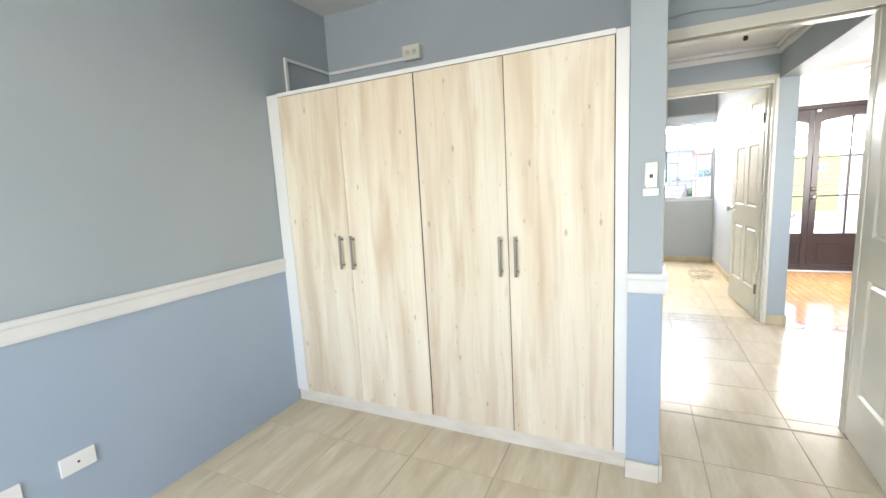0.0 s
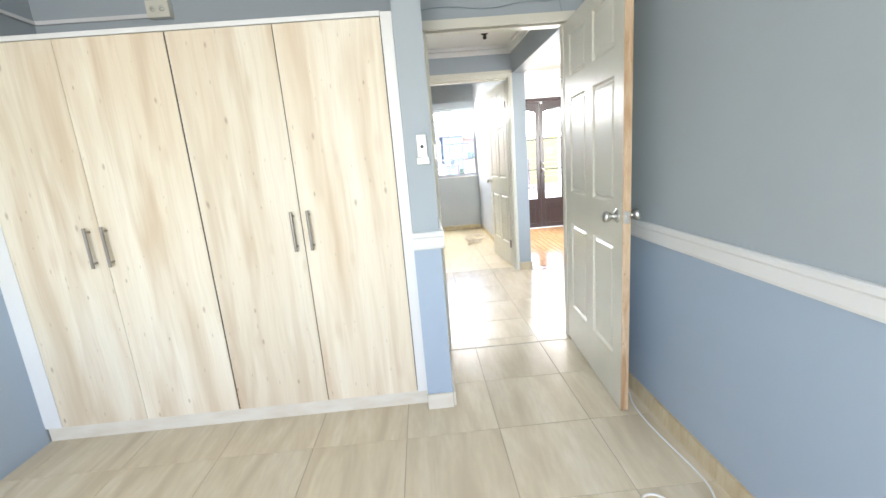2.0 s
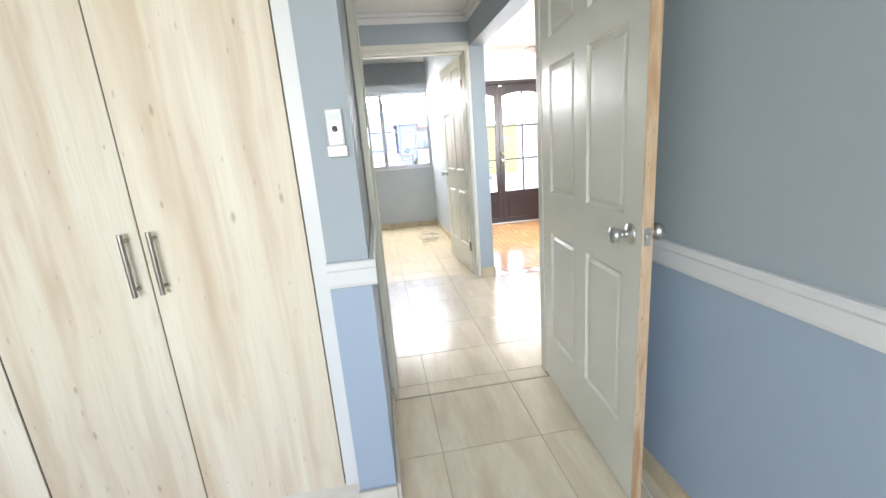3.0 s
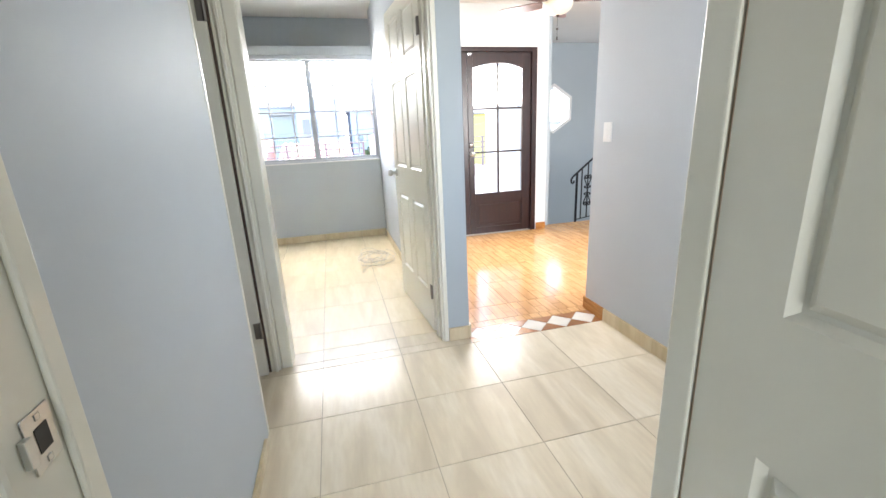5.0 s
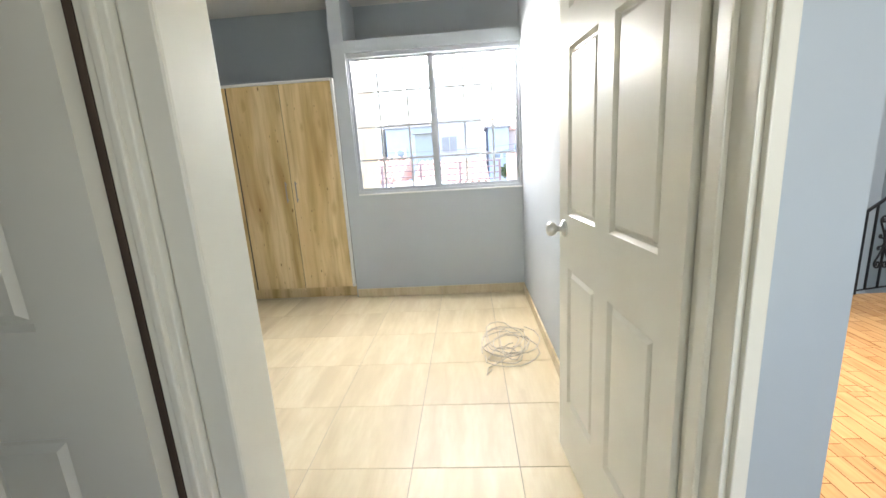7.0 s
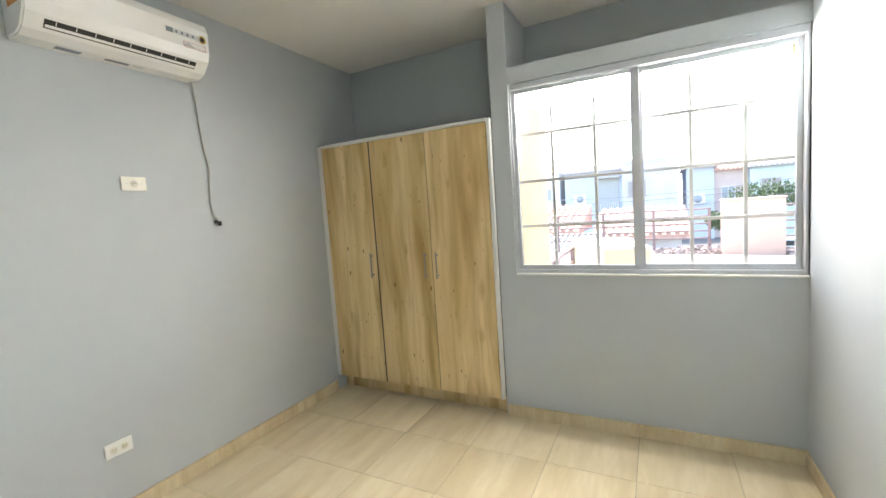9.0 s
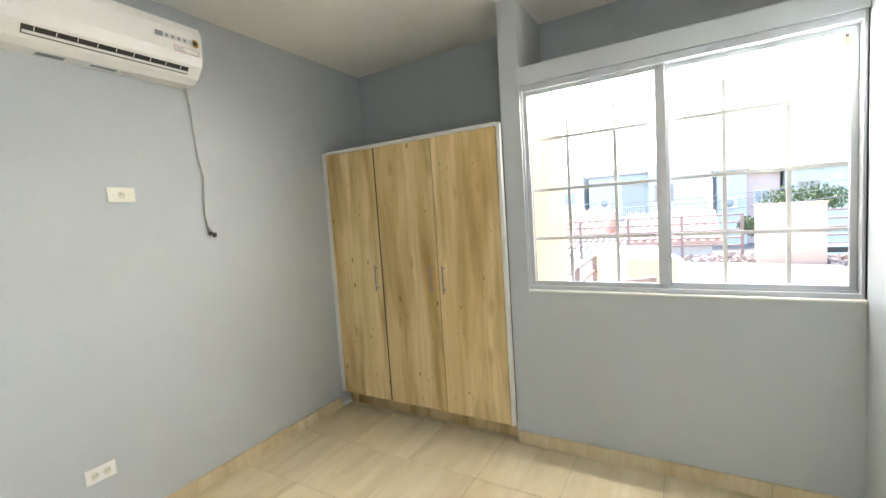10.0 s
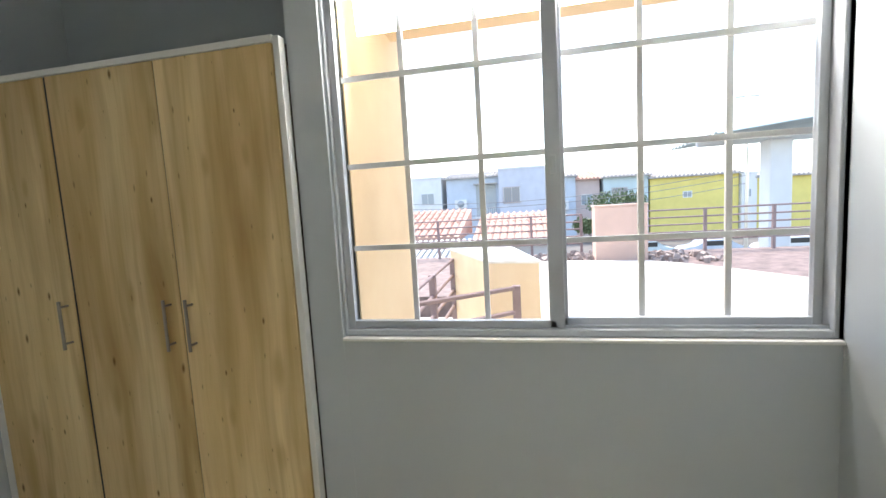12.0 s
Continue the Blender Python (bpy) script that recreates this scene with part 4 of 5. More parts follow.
def air_conditioner():
    """Long axis along y; front faces +x."""
    x, y0, L, z0, z1 = XBW, 5.72, 0.77, 2.225, 2.50
    e = thing("air_conditioner", "white split air conditioner with stickers and orange tape on grey wall", "air conditioner", (x, y0, z0))
    H = z1 - z0
    prof = ((0, 0), (0.09, 0.0), (0.135, 0.02), (0.18, 0.075), (0.195, 0.12), (0.20, H - 0.05), (0.185, H - 0.01), (0.16, H), (0, H))
    bm = bmesh.new()
    rings = [[bm.verts.new((px, y, pz)) for px, pz in prof] for y in (0.0, L)]
    for i in range(len(prof)):
        j = (i + 1) % len(prof)
        bm.faces.new((rings[0][i], rings[0][j], rings[1][j], rings[1][i]))
    bm.faces.new(rings[0]), bm.faces.new(rings[1])
    bmesh.ops.bevel(bm, geom=[k for k in bm.edges if abs(k.verts[0].co.y - k.verts[1].co.y) < 0.01], offset=0.008, segments=2, affect="EDGES")
    part("body", bm, PLASTIC, e)
    bm = bmesh.new()
    add_box(bm, -0.019, 0.019, -L * 0.41, L * 0.41, -0.0008, 0.002, 0, None)
    bmesh.ops.transform(bm, matrix=Matrix.Translation((0.1585, L / 2, 0.0475)) @ Matrix.Rotation(radians(-50.7), 4, "Y"), verts=bm.verts)
    part("outlet_slot", bm, DARKGAP, e, "dark air outlet")
    bm = bmesh.new()
    add_box(bm, -0.011, 0.0, -L * 0.405, L * 0.405, -0.006, 0.0, 0.001)
    bmesh.ops.transform(bm, matrix=Matrix.Translation((0.1565, L / 2, 0.046)) @ Matrix.Rotation(radians(-50.7), 4, "Y"), verts=bm.verts)
    part("louvre", bm, PLASTIC, e, "white louvre blade")
    for k in range(9):
        bm = bmesh.new()
        add_box(bm, 0.001, 0.018, -0.0014, 0.0014, -0.0022, 0.001)
        bmesh.ops.transform(bm, matrix=Matrix.Translation((0.1585, L * (0.14 + 0.09 * k), 0.0475)) @ Matrix.Rotation(radians(-50.7), 4, "Y"), verts=bm.verts)
        part("vane", bm, PLASTIC, e)
    grey, red, gold = material("grey_sticker", (0.24, 0.27, 0.31), 0.5), material("red_print", (0.45, 0.06, 0.05), 0.5), material("gold_sticker", (0.55, 0.36, 0.05), 0.35)
    tape, pale = material("orange_tape", (0.75, 0.28, 0.04), 0.4), material("pale_sticker", (0.66, 0.68, 0.68), 0.4)
    xs = 0.2005
    s = box("sticker", xs, xs + 0.001, L * 0.70, L * 0.93, 0.168, 0.192, pale, e, label="pale sticker with small icons")
    box("print", xs + 0.001, xs + 0.0015, L * 0.70, L * 0.745, 0.168, 0.192, grey, s)
    for k in range(4):
        box("print", xs + 0.001, xs + 0.0015, L * (0.76 + 0.037 * k), L * (0.775 + 0.037 * k), 0.173, 0.187, grey, s)
    s = box("sticker", xs, xs + 0.0008, L * 0.81, L * 0.965, 0.118, 0.146, red, e, label="white sticker with a thin red border")
    box("print", xs + 0.0008, xs + 0.0014, L * 0.813, L * 0.962, 0.120, 0.144, PLASTIC, s)
    for k in range(3):
        box("print", xs + 0.0014, xs + 0.0018, L * 0.82, L * (0.88 - 0.01 * k), 0.124 + 0.006 * k, 0.126 + 0.006 * k, grey, s)
    bm = bmesh.new()
    add_tube(bm, (xs, L * 0.945, 0.18), (xs + 0.001, L * 0.945, 0.18), 0.02, 20)
    s = part("sticker", bm, gold, e, "round gold sticker")
    bm = bmesh.new()
    add_tube(bm, (xs + 0.001, L * 0.945, 0.18), (xs + 0.0015, L * 0.945, 0.18), 0.012, 16)
    part("print", bm, DARKGAP, s)
    for k, (a, b) in enumerate(((0.18, 0.30), (0.42, 0.55), (0.57, 0.63))):
        box("sticker", 0.03 + 0.01 * k, 0.065, L * a, L * b, -0.0012, -0.0002, pale if k == 2 else grey, e, label="small grey label underneath")
    box("tape", 0.06, 0.205, -0.0015, -0.0003, 0.11, 0.20, tape, e, label="strip of orange tape")
    box("tape", xs, xs + 0.001, 0.0, 0.022, 0.12, 0.20, tape, e, label="strip of orange tape")
    bm = bmesh.new()
    pts = [(XBW + 0.03, 6.47, 2.226), (XBW + 0.02, 6.485, 2.20), (XBW + 0.008, 6.50, 2.12), (XBW + 0.007, 6.505, 1.98), (XBW + 0.007, 6.515, 1.86), (XBW + 0.007, 6.535, 1.74),
           (XBW + 0.007, 6.525, 1.64), (XBW + 0.007, 6.52, 1.54), (XBW + 0.009, 6.53, 1.47), (XBW + 0.02, 6.545, 1.435)]
    add_path(bm, pts, 0.0055)
    cable = tagged(link("drain_cable", bm, material("grey_cable_sheath", (0.48, 0.48, 0.47), 0.5)), "grey cable hanging from the air conditioner down the wall", "cable")
    bm = bmesh.new()
    add_box(bm, XBW + 0.004, XBW + 0.022, 6.528, 6.548, 1.420, 1.440, 0.004)
    add_box(bm, XBW + 0.006, XBW + 0.030, 6.550, 6.562, 1.405, 1.432, 0.004)
    part("bare_end", bm, DARKGAP, cable, "dark taped cable end")


air_conditioner()


def hall_lamp():
    e = thing("ceiling_lamp", "small glass ceiling lamp with dark bronze finial in the hall", "ceiling lamp", (0.67, 3.77, HH))
    lathe("shade", ((0.13, -0.001), (0.135, -0.012), (0.11, -0.030), (0.06, -0.042), (0.012, -0.045)), CREAM, e, "pale glass shade")
    bronze = material("dark_bronze", (0.06, 0.045, 0.035), 0.35, 0.8)
    lathe("finial", ((0.001, -0.040), (0.032, -0.044), (0.030, -0.055), (0.014, -0.062), (0.012, -0.075), (0.018, -0.082), (0.012, -0.095), (0.001, -0.098)), bronze, e, "dark bronze finial")


hall_lamp()


def ceiling_fan():
    e = thing("ceiling_fan", "ceiling fan with dark wood blades and cream glass bowl, at rest", "ceiling fan", (2.5, 5.8, HL - 0.02))
    bronze = material("fan_bronze", (0.10, 0.07, 0.05), 0.35, 0.7)
    lathe("canopy", ((0.001, -0.001), (0.065, -0.001), (0.06, -0.03), (0.02, -0.05), (0.001, -0.052)), bronze, e)
    bm = bmesh.new()
    add_tube(bm, (0, 0, -0.05), (0, 0, -0.15), 0.012, 12)
    part("rod", bm, bronze, e)
    lathe("motor", ((0.001, -0.15), (0.07, -0.155), (0.095, -0.18), (0.095, -0.235), (0.075, -0.26), (0.001, -0.262)), bronze, e)
    lathe("glass_bowl", ((0.001, -0.262), (0.125, -0.264), (0.13, -0.28), (0.115, -0.32), (0.075, -0.352), (0.02, -0.366), (0.001, -0.367)), noisy(material("alabaster_glass", (0.80, 0.74, 0.62), 0.3), (0.72, 0.64, 0.50), 14, bump=0), e, "cream alabaster glass bowl")
    lathe("finial", ((0.001, -0.362), (0.016, -0.366), (0.012, -0.378), (0.001, -0.384)), bronze, e)
    bm = bmesh.new()
    add_tube(bm, (0, 0, -0.384), (0, 0, -0.47), 0.0015, 6)
    add_tube(bm, (0, 0, -0.47), (0, 0, -0.485), 0.012, 10, 0.006)
    add_tube(bm, (0, 0, -0.485), (0, 0, -0.54), 0.0015, 6)
    add_tube(bm, (0, 0, -0.54), (0, 0, -0.565), 0.006, 8)
    part("pull_chain", bm, bronze, e)
    bladewood = noisy(material("blade_wood", (0.13, 0.045, 0.025), 0.3), (0.08, 0.028, 0.016), 3, (3, 20, 3), bump=0)
    for k in range(5):
        bm = bmesh.new()
        t = 0.004
        outline = [(0.13, -0.045), (0.20, -0.058), (0.42, -0.066)] + [(0.50 + 0.055 * math.cos(a), 0.066 * math.sin(a)) for a in [radians(-90 + 18 * i) for i in range(11)]] + [(0.42, 0.066), (0.20, 0.058), (0.13, 0.045)]
        low, top = ([bm.verts.new((x, y, z)) for x, y in outline] for z in (-t, t))
        bm.faces.new(low), bm.faces.new(top)
        for i in range(len(outline)):
            j = (i + 1) % len(outline)
            bm.faces.new((low[i], low[j], top[j], top[i]))
        bm.transform(pose(0, 0, -0.262, 12, 0, 0))
        b = part("blade", bm, bladewood, e)
        b.rotation_euler = (0, 0, radians(59 + 72 * k))
        bm = bmesh.new()
        add_box(bm, 0.08, 0.18, -0.018, 0.018, -0.262, -0.254, 0.002)
        part("blade_bracket", bm, bronze, b)


ceiling_fan()


# ---- stair railing ----
def spiral(cx, cz, r0, r1, a0, a1, n=16):
    out = []
    for i in range(n + 1):
        k = i / n
        r, a = r0 + (r1 - r0) * k, radians(a0 + (a1 - a0) * k)
        out.append((cx + r * math.cos(a), cz + r * math.sin(a)))
    return out


def ornament(bm, place, s=1.0):
    """A wrought scroll: two hearts end to end with small curls at the waist; place maps (u, v) to a point."""
    for su in (-1, 1):
        for sv in (-1, 1):
            heart = [(0.005, 0.02), (0.013, 0.055), (0.038, 0.110), (0.066, 0.155), (0.080, 0.185)] + spiral(0.044, 0.198, 0.037, 0.010, -12, 420, 20)
            add_path(bm, [place(su * u * s, sv * v * s) for u, v in heart], 0.0075, 6)
            curl = [(0.004, 0.018), (0.022, 0.034), (0.045, 0.040)] + spiral(0.058, 0.056, 0.017, 0.005, -100, 250, 12)
            add_path(bm, [place(su * u * s, sv * v * s) for u, v in curl], 0.007, 6)
        add_path(bm, [place(su * 0.008 * s, -0.032 * s), place(0, 0), place(su * 0.008 * s, 0.032 * s)], 0.009, 6)
    for v in (-0.19, 0.19):
        add_path(bm, [place(-0.012 * s, v * s), place(0.012 * s, v * s)], 0.010, 6)


def railing():
    e = thing("stair_railing", "black wrought iron stair railing with scroll ornaments", "railing", (3.90, 7.05, 0))
    bm = bmesh.new()
    add_box(bm, -0.013, 0.013, -4.3, 0.0, 0.922, 0.934, 0.003)
    part("handrail", bm, IRON, e)
    bm = bmesh.new()
    add_box(bm, -0.008, 0.008, -4.3, 0.0, 0.075, 0.087, 0.002)
    part("bottom_rail", bm, IRON, e)
    bm = bmesh.new()
    add_box(bm, -0.014, 0.014, -0.014, 0.014, 0, 0.935, 0.003)
    part("post", bm, IRON, e)
    for k in range(1, 24):
        y = -0.02 - 0.178 * k
        bm = bmesh.new()
        add_box(bm, -0.006, 0.006, y - 0.006, y + 0.006, 0.085, 0.924)
        part("baluster", bm, IRON, e)
        if k % 2 == 0 and k < 14:
            bm = bmesh.new()
            ornament(bm, lambda u, v, yy=y: (0, yy + u, 0.50 + v), 1.0)
            part("scroll", bm, IRON, e, "wrought scroll ornament", smooth=True)
    # sloping part
    bm = bmesh.new()
    pts = [(0, 0.0, 0.93), (-0.2, 0.02, 0.765), (-0.38, 0.03, 0.62)] + [(-0.38 + u, 0.03, 0.62 + v) for u, v in ((-0.02, -0.02), (-0.035, -0.05), (-0.03, -0.085), (-0.01, -0.095), (0.008, -0.08), (0.005, -0.06))]
    add_path(bm, pts, 0.013, 8)
    part("sloping_handrail", bm, IRON, e)
    bm = bmesh.new()
    add_box(bm, -0.342, -0.318, 0.018, 0.042, 0, 0.66, 0.003)
    part("post", bm, IRON, e)
    bm = bmesh.new()
    add_path(bm, [(-0.33, 0.03, 0.03), (0, 0, 0.085)], 0.007, 6)
    part("bottom_rail", bm, IRON, e)
    for k, x in enumerate((-0.265, -0.175, -0.09)):
        top = 0.93 + x * 0.83
        bm = bmesh.new()
        add_box(bm, x - 0.006, x + 0.006, 0.01, 0.022, 0.05, top)
        part("baluster", bm, IRON, e)
    bm = bmesh.new()
    ornament(bm, lambda u, v: (-0.175 + u * 0.72, 0.016, 0.42 + v), 0.88)
    part("scroll", bm, IRON, e, "wrought scroll ornament", smooth=True)


railing()
slab("landing_kerb", 3.875, 3.93, YA + 0.12, 7.10, 0.0, 0.012, WHITE, "narrow white strip along the landing edge")


# ---- loose cables ----
def cables():
    bm = bmesh.new()
    pts = [(1.035, 2.0, 0.006), (1.02, 1.86, 0.006), (0.985, 1.74, 0.006), (0.975, 1.60, 0.006), (0.985, 1.42, 0.006), (1.0, 1.24, 0.006), (0.985, 1.14, 0.006), (0.94, 1.07, 0.006),
           (0.88, 1.07, 0.007), (0.95, 1.11, 0.009), (1.01, 1.06, 0.006), (1.02, 0.9, 0.006), (0.95, 0.78, 0.006), (0.80, 0.84, 0.006), (0.70, 1.0, 0.006), (0.72, 1.15, 0.006), (0.78, 1.17, 0.006), (0.83, 1.11, 0.006)]
    sm = [Vector(pts[0])]
    for a, b, c, d in zip([pts[0]] + pts, pts, pts[1:], pts[2:] + [pts[-1]]):
        a, b, c, d = (Vector(q) for q in (a, b, c, d))
        for i in range(1, 7):
            t = i / 6
            sm.append(0.5 * ((2 * b) + (c - a) * t + (2 * a - 5 * b + 4 * c - d) * t * t + (3 * b - a - 3 * c + d) * t ** 3))
    add_path(bm, sm, 0.0045, 8)
    tagged(link("white_cable", bm, PLASTIC, smooth=True), "white cable lying on the floor along the wall", "cable")
    rng = random.Random(4)
    bm = bmesh.new()
    for k in range(9):
        cx, cy = 0.80 + rng.uniform(-0.09, 0.07), 6.28 + rng.uniform(-0.13, 0.13)
        ra, rb, ph = rng.uniform(0.05, 0.17), rng.uniform(0.08, 0.24), rng.uniform(0, 6)
        add_path(bm, [(cx + ra * math.cos(ph + i * 0.42) * (1 + 0.15 * math.sin(i)), cy + rb * math.sin(ph + i * 0.42), 0.008 + 0.006 * k + 0.03 * abs(math.sin(i * 0.5 + k))) for i in range(16)], 0.0035, 6)
    add_path(bm, [(0.80, 6.2, 0.03), (0.72, 6.12, 0.02), (0.64, 6.07, 0.006), (0.63, 5.99, 0.005), (0.66, 6.05, 0.005)], 0.0035, 6)
    tagged(link("cable_heap", bm, noisy(material("dusty_white_cable", (0.72, 0.67, 0.58), 0.5), (0.52, 0.46, 0.38), 30, bump=0)), "tangled heap of dusty white cable on the floor behind the door", "cable")


cables()


# ---- outside ----
def render_paint(name, color, k=0.9, scale=1.0, bump=0.1):
    return noisy(material(name, color, 0.8), tuple(v * k for v in color), scale, bump=bump)


def terrace():
    sand = render_paint("terrace_screed", (0.60, 0.56, 0.49), 0.87, 1.5, 0.2)
    earth = render_paint("brown_rubble_earth", (0.26, 0.19, 0.17), 0.55, 5, 0.4)
    peach = render_paint("peach_render", (0.66, 0.45, 0.36), 0.9, 2, 0.2)
    # brown lightened in colour to stand for the glare outdoors
    brown = render_paint("brown_painted_steel", (0.30, 0.22, 0.21), 0.75, 6)
    structure(box("ground", -500, 500, -30, 1500, -3.3, -3.2, render_paint("asphalt_and_earth", (0.17, 0.16, 0.15), 0.7, 0.3, 0.2)), "grey street and earth beyond the terrace")
    structure(box("rubble_bed", -6.0, 12.0, 13.0, 18.4, -0.6, -0.10, earth), "brown earth and rubble behind the terrace floor")
    bm = bmesh.new()
    add_box(bm, -0.39, 3.03, 7.62, 8.05, -0.22, -0.02)
    add_box(bm, 1.18, 3.03, 7.07, 7.62, -0.22, -0.02)
    edge = [(0.30, 8.05), (3.03, 8.05), (3.03, 9.04), (5.5, 9.04), (5.5, 12.0), (4.54, 13.61), (3.92, 14.7), (3.3, 15.6), (2.83, 16.05), (1.3, 16.4), (0.30, 16.45)]
    low, top = ([bm.verts.new((x, y, z)) for x, y in edge] for z in (-0.22, -0.02))
    bm.faces.new(low), bm.faces.new(top)
    for i in range(len(edge)):
        j = (i + 1) % len(edge)
        bm.faces.new((low[i], low[j], top[j], top[i]))
    structure(link("terrace", bm, sand), "pale screed terrace floor outside the window")
    structure(box("house_body", -2.2, 3.15, 7.1, 7.9, -3.2, -0.23, ORANGE), "orange rendered lower storey")

    rng = random.Random(8)
    bm = bmesh.new()
    for k in range(170):
        x, y = (rng.uniform(0.4, 1.9), rng.uniform(16.7, 18.0)) if k % 2 else (rng.uniform(2.9, 4.4), rng.uniform(15.9, 17.6))
        q, c = rng.uniform(0.03, 0.10), Euler((rng.uniform(0, 3), rng.uniform(0, 3), rng.uniform(0, 3))).to_matrix().to_4x4()
        add_box(bm, -q, q, -q * 0.7, q * 0.7, -q * 0.5, q * 0.5, 0, Matrix.Translation((x, y, -0.09 + q * 0.4)) @ c)
    tagged(link("rubble", bm, render_paint("broken_block", (0.42, 0.34, 0.30), 0.5, 4)), "scattered broken blocks and rubble on brown earth", "rubble", kind="stuff")

    pil = thing("parapet_pillar", "peach rendered pillar at the terrace edge", "pillar", (2.36, 16.6, -0.1))
    box("shaft", -0.57, 0.59, 0, 0.5, 0, 1.30, peach, pil, 0.01)
    box("coping", -0.59, 0.61, -0.02, 0.52, 1.30, 1.34, peach, pil, 0.01)
    blk = thing("parapet_block", "orange rendered parapet block with a sloping pale top", "parapet", (-0.28, 10.55, -0.9))
    outline = ((-0.62, 1.6), (0.27, 1.5), (0.60, 0), (0.06, 0.1))
    bm = bmesh.new()
    low, top = ([bm.verts.new((x, y, z)) for x, y in outline] for z in (0, 1.67))
    bm.faces.new(low), bm.faces.new(top)
    for i in range(4):
        bm.faces.new((low[i], low[(i + 1) % 4], top[(i + 1) % 4], top[i]))
    part("block", bm, ORANGE, blk)
    bm = bmesh.new()
    low, top = ([bm.verts.new((x * 1.03, y * 1.02 - 0.01, z)) for x, y in outline] for z in (1.671, 1.70))
    bm.faces.new(low), bm.faces.new(top)
    for i in range(4):
        bm.faces.new((low[i], low[(i + 1) % 4], top[(i + 1) % 4], top[i]))
    part("coping", bm, CREAMTILE, blk, "pale coping")

    def steel_rail(label, p, q, z, h, n=3, posts=4, fall=0.0):
        p, q = Vector((*p, z)), Vector((*q, z))
        e = thing("terrace_railing", label, "railing", p)
        d = q - p
        for k in range(n):
            zz = h - k * h / (n + 0.6)
            bm = bmesh.new()
            add_tube(bm, (0, 0, zz), (d.x, d.y, zz - fall), 0.022, 6)
            part("rail", bm, brown, e)
        for k in range(posts):
            a = d * (k / (posts - 1))
            bm = bmesh.new()
            add_box(bm, a.x - 0.035, a.x + 0.035, a.y - 0.035, a.y + 0.035, 0, h + 0.02 - fall * k / (posts - 1))
            part("post", bm, brown, e)

    steel_rail("dark brown steel railing at the terrace's far edge", (-5.0, 18.1), (1.65, 18.1), -0.1, 1.10, 5, 6)
    steel_rail("dark brown steel railing at the terrace's far edge", (3.15, 18.1), (9.4, 18.1), -0.1, 1.10, 5, 5)
    steel_rail("dark brown steel railing beside the orange parapet", (-0.80, 9.2), (0.10, 9.9), -0.35, 1.0, 4, 2)
    steel_rail("dark brown steel railing beside the orange parapet", (-0.80, 9.2), (-0.85, 12.0), -0.35, 1.0, 4, 3)
    structure(box("stair_head", -1.6, 0.30, 9.04, 12.6, -0.55, -0.35, sand), "pale landing below the terrace")
    return brown


def pitched_roof(e, x0, x1, y0, y1, z0, z1, mat, pitch=0.30):
    """A slope of half-round clay tiles: a bed, and a rib for each row of tiles from eave to ridge."""
    bm = bmesh.new()
    v = [bm.verts.new(p) for p in ((x0, y0, z0), (x1, y0, z0), (x1, y1, z1), (x0, y1, z1), (x0, y0, z0 - 0.12), (x1, y0, z0 - 0.12), (x1, y1, z0 - 0.12), (x0, y1, z0 - 0.12))]
    for q in ((0, 1, 2, 3), (7, 6, 5, 4), (0, 4, 5, 1), (1, 5, 6, 2), (2, 6, 7, 3), (3, 7, 4, 0)):
        bm.faces.new([v[i] for i in q])
    for k in range(int((x1 - x0) / pitch)):
        x = x0 + (k + 0.5) * pitch
        rows = 5
        for j in range(rows):
            a, b = j / rows, (j + 1.06) / rows
            add_tube(bm, (x, y0 + (y1 - y0) * a, z0 + (z1 - z0) * a + 0.035), (x, y0 + (y1 - y0) * min(b, 1), z0 + (z1 - z0) * min(b, 1) + 0.01), pitch * 0.30, 6, pitch * 0.25)
    return part("roof", bm, mat, e)


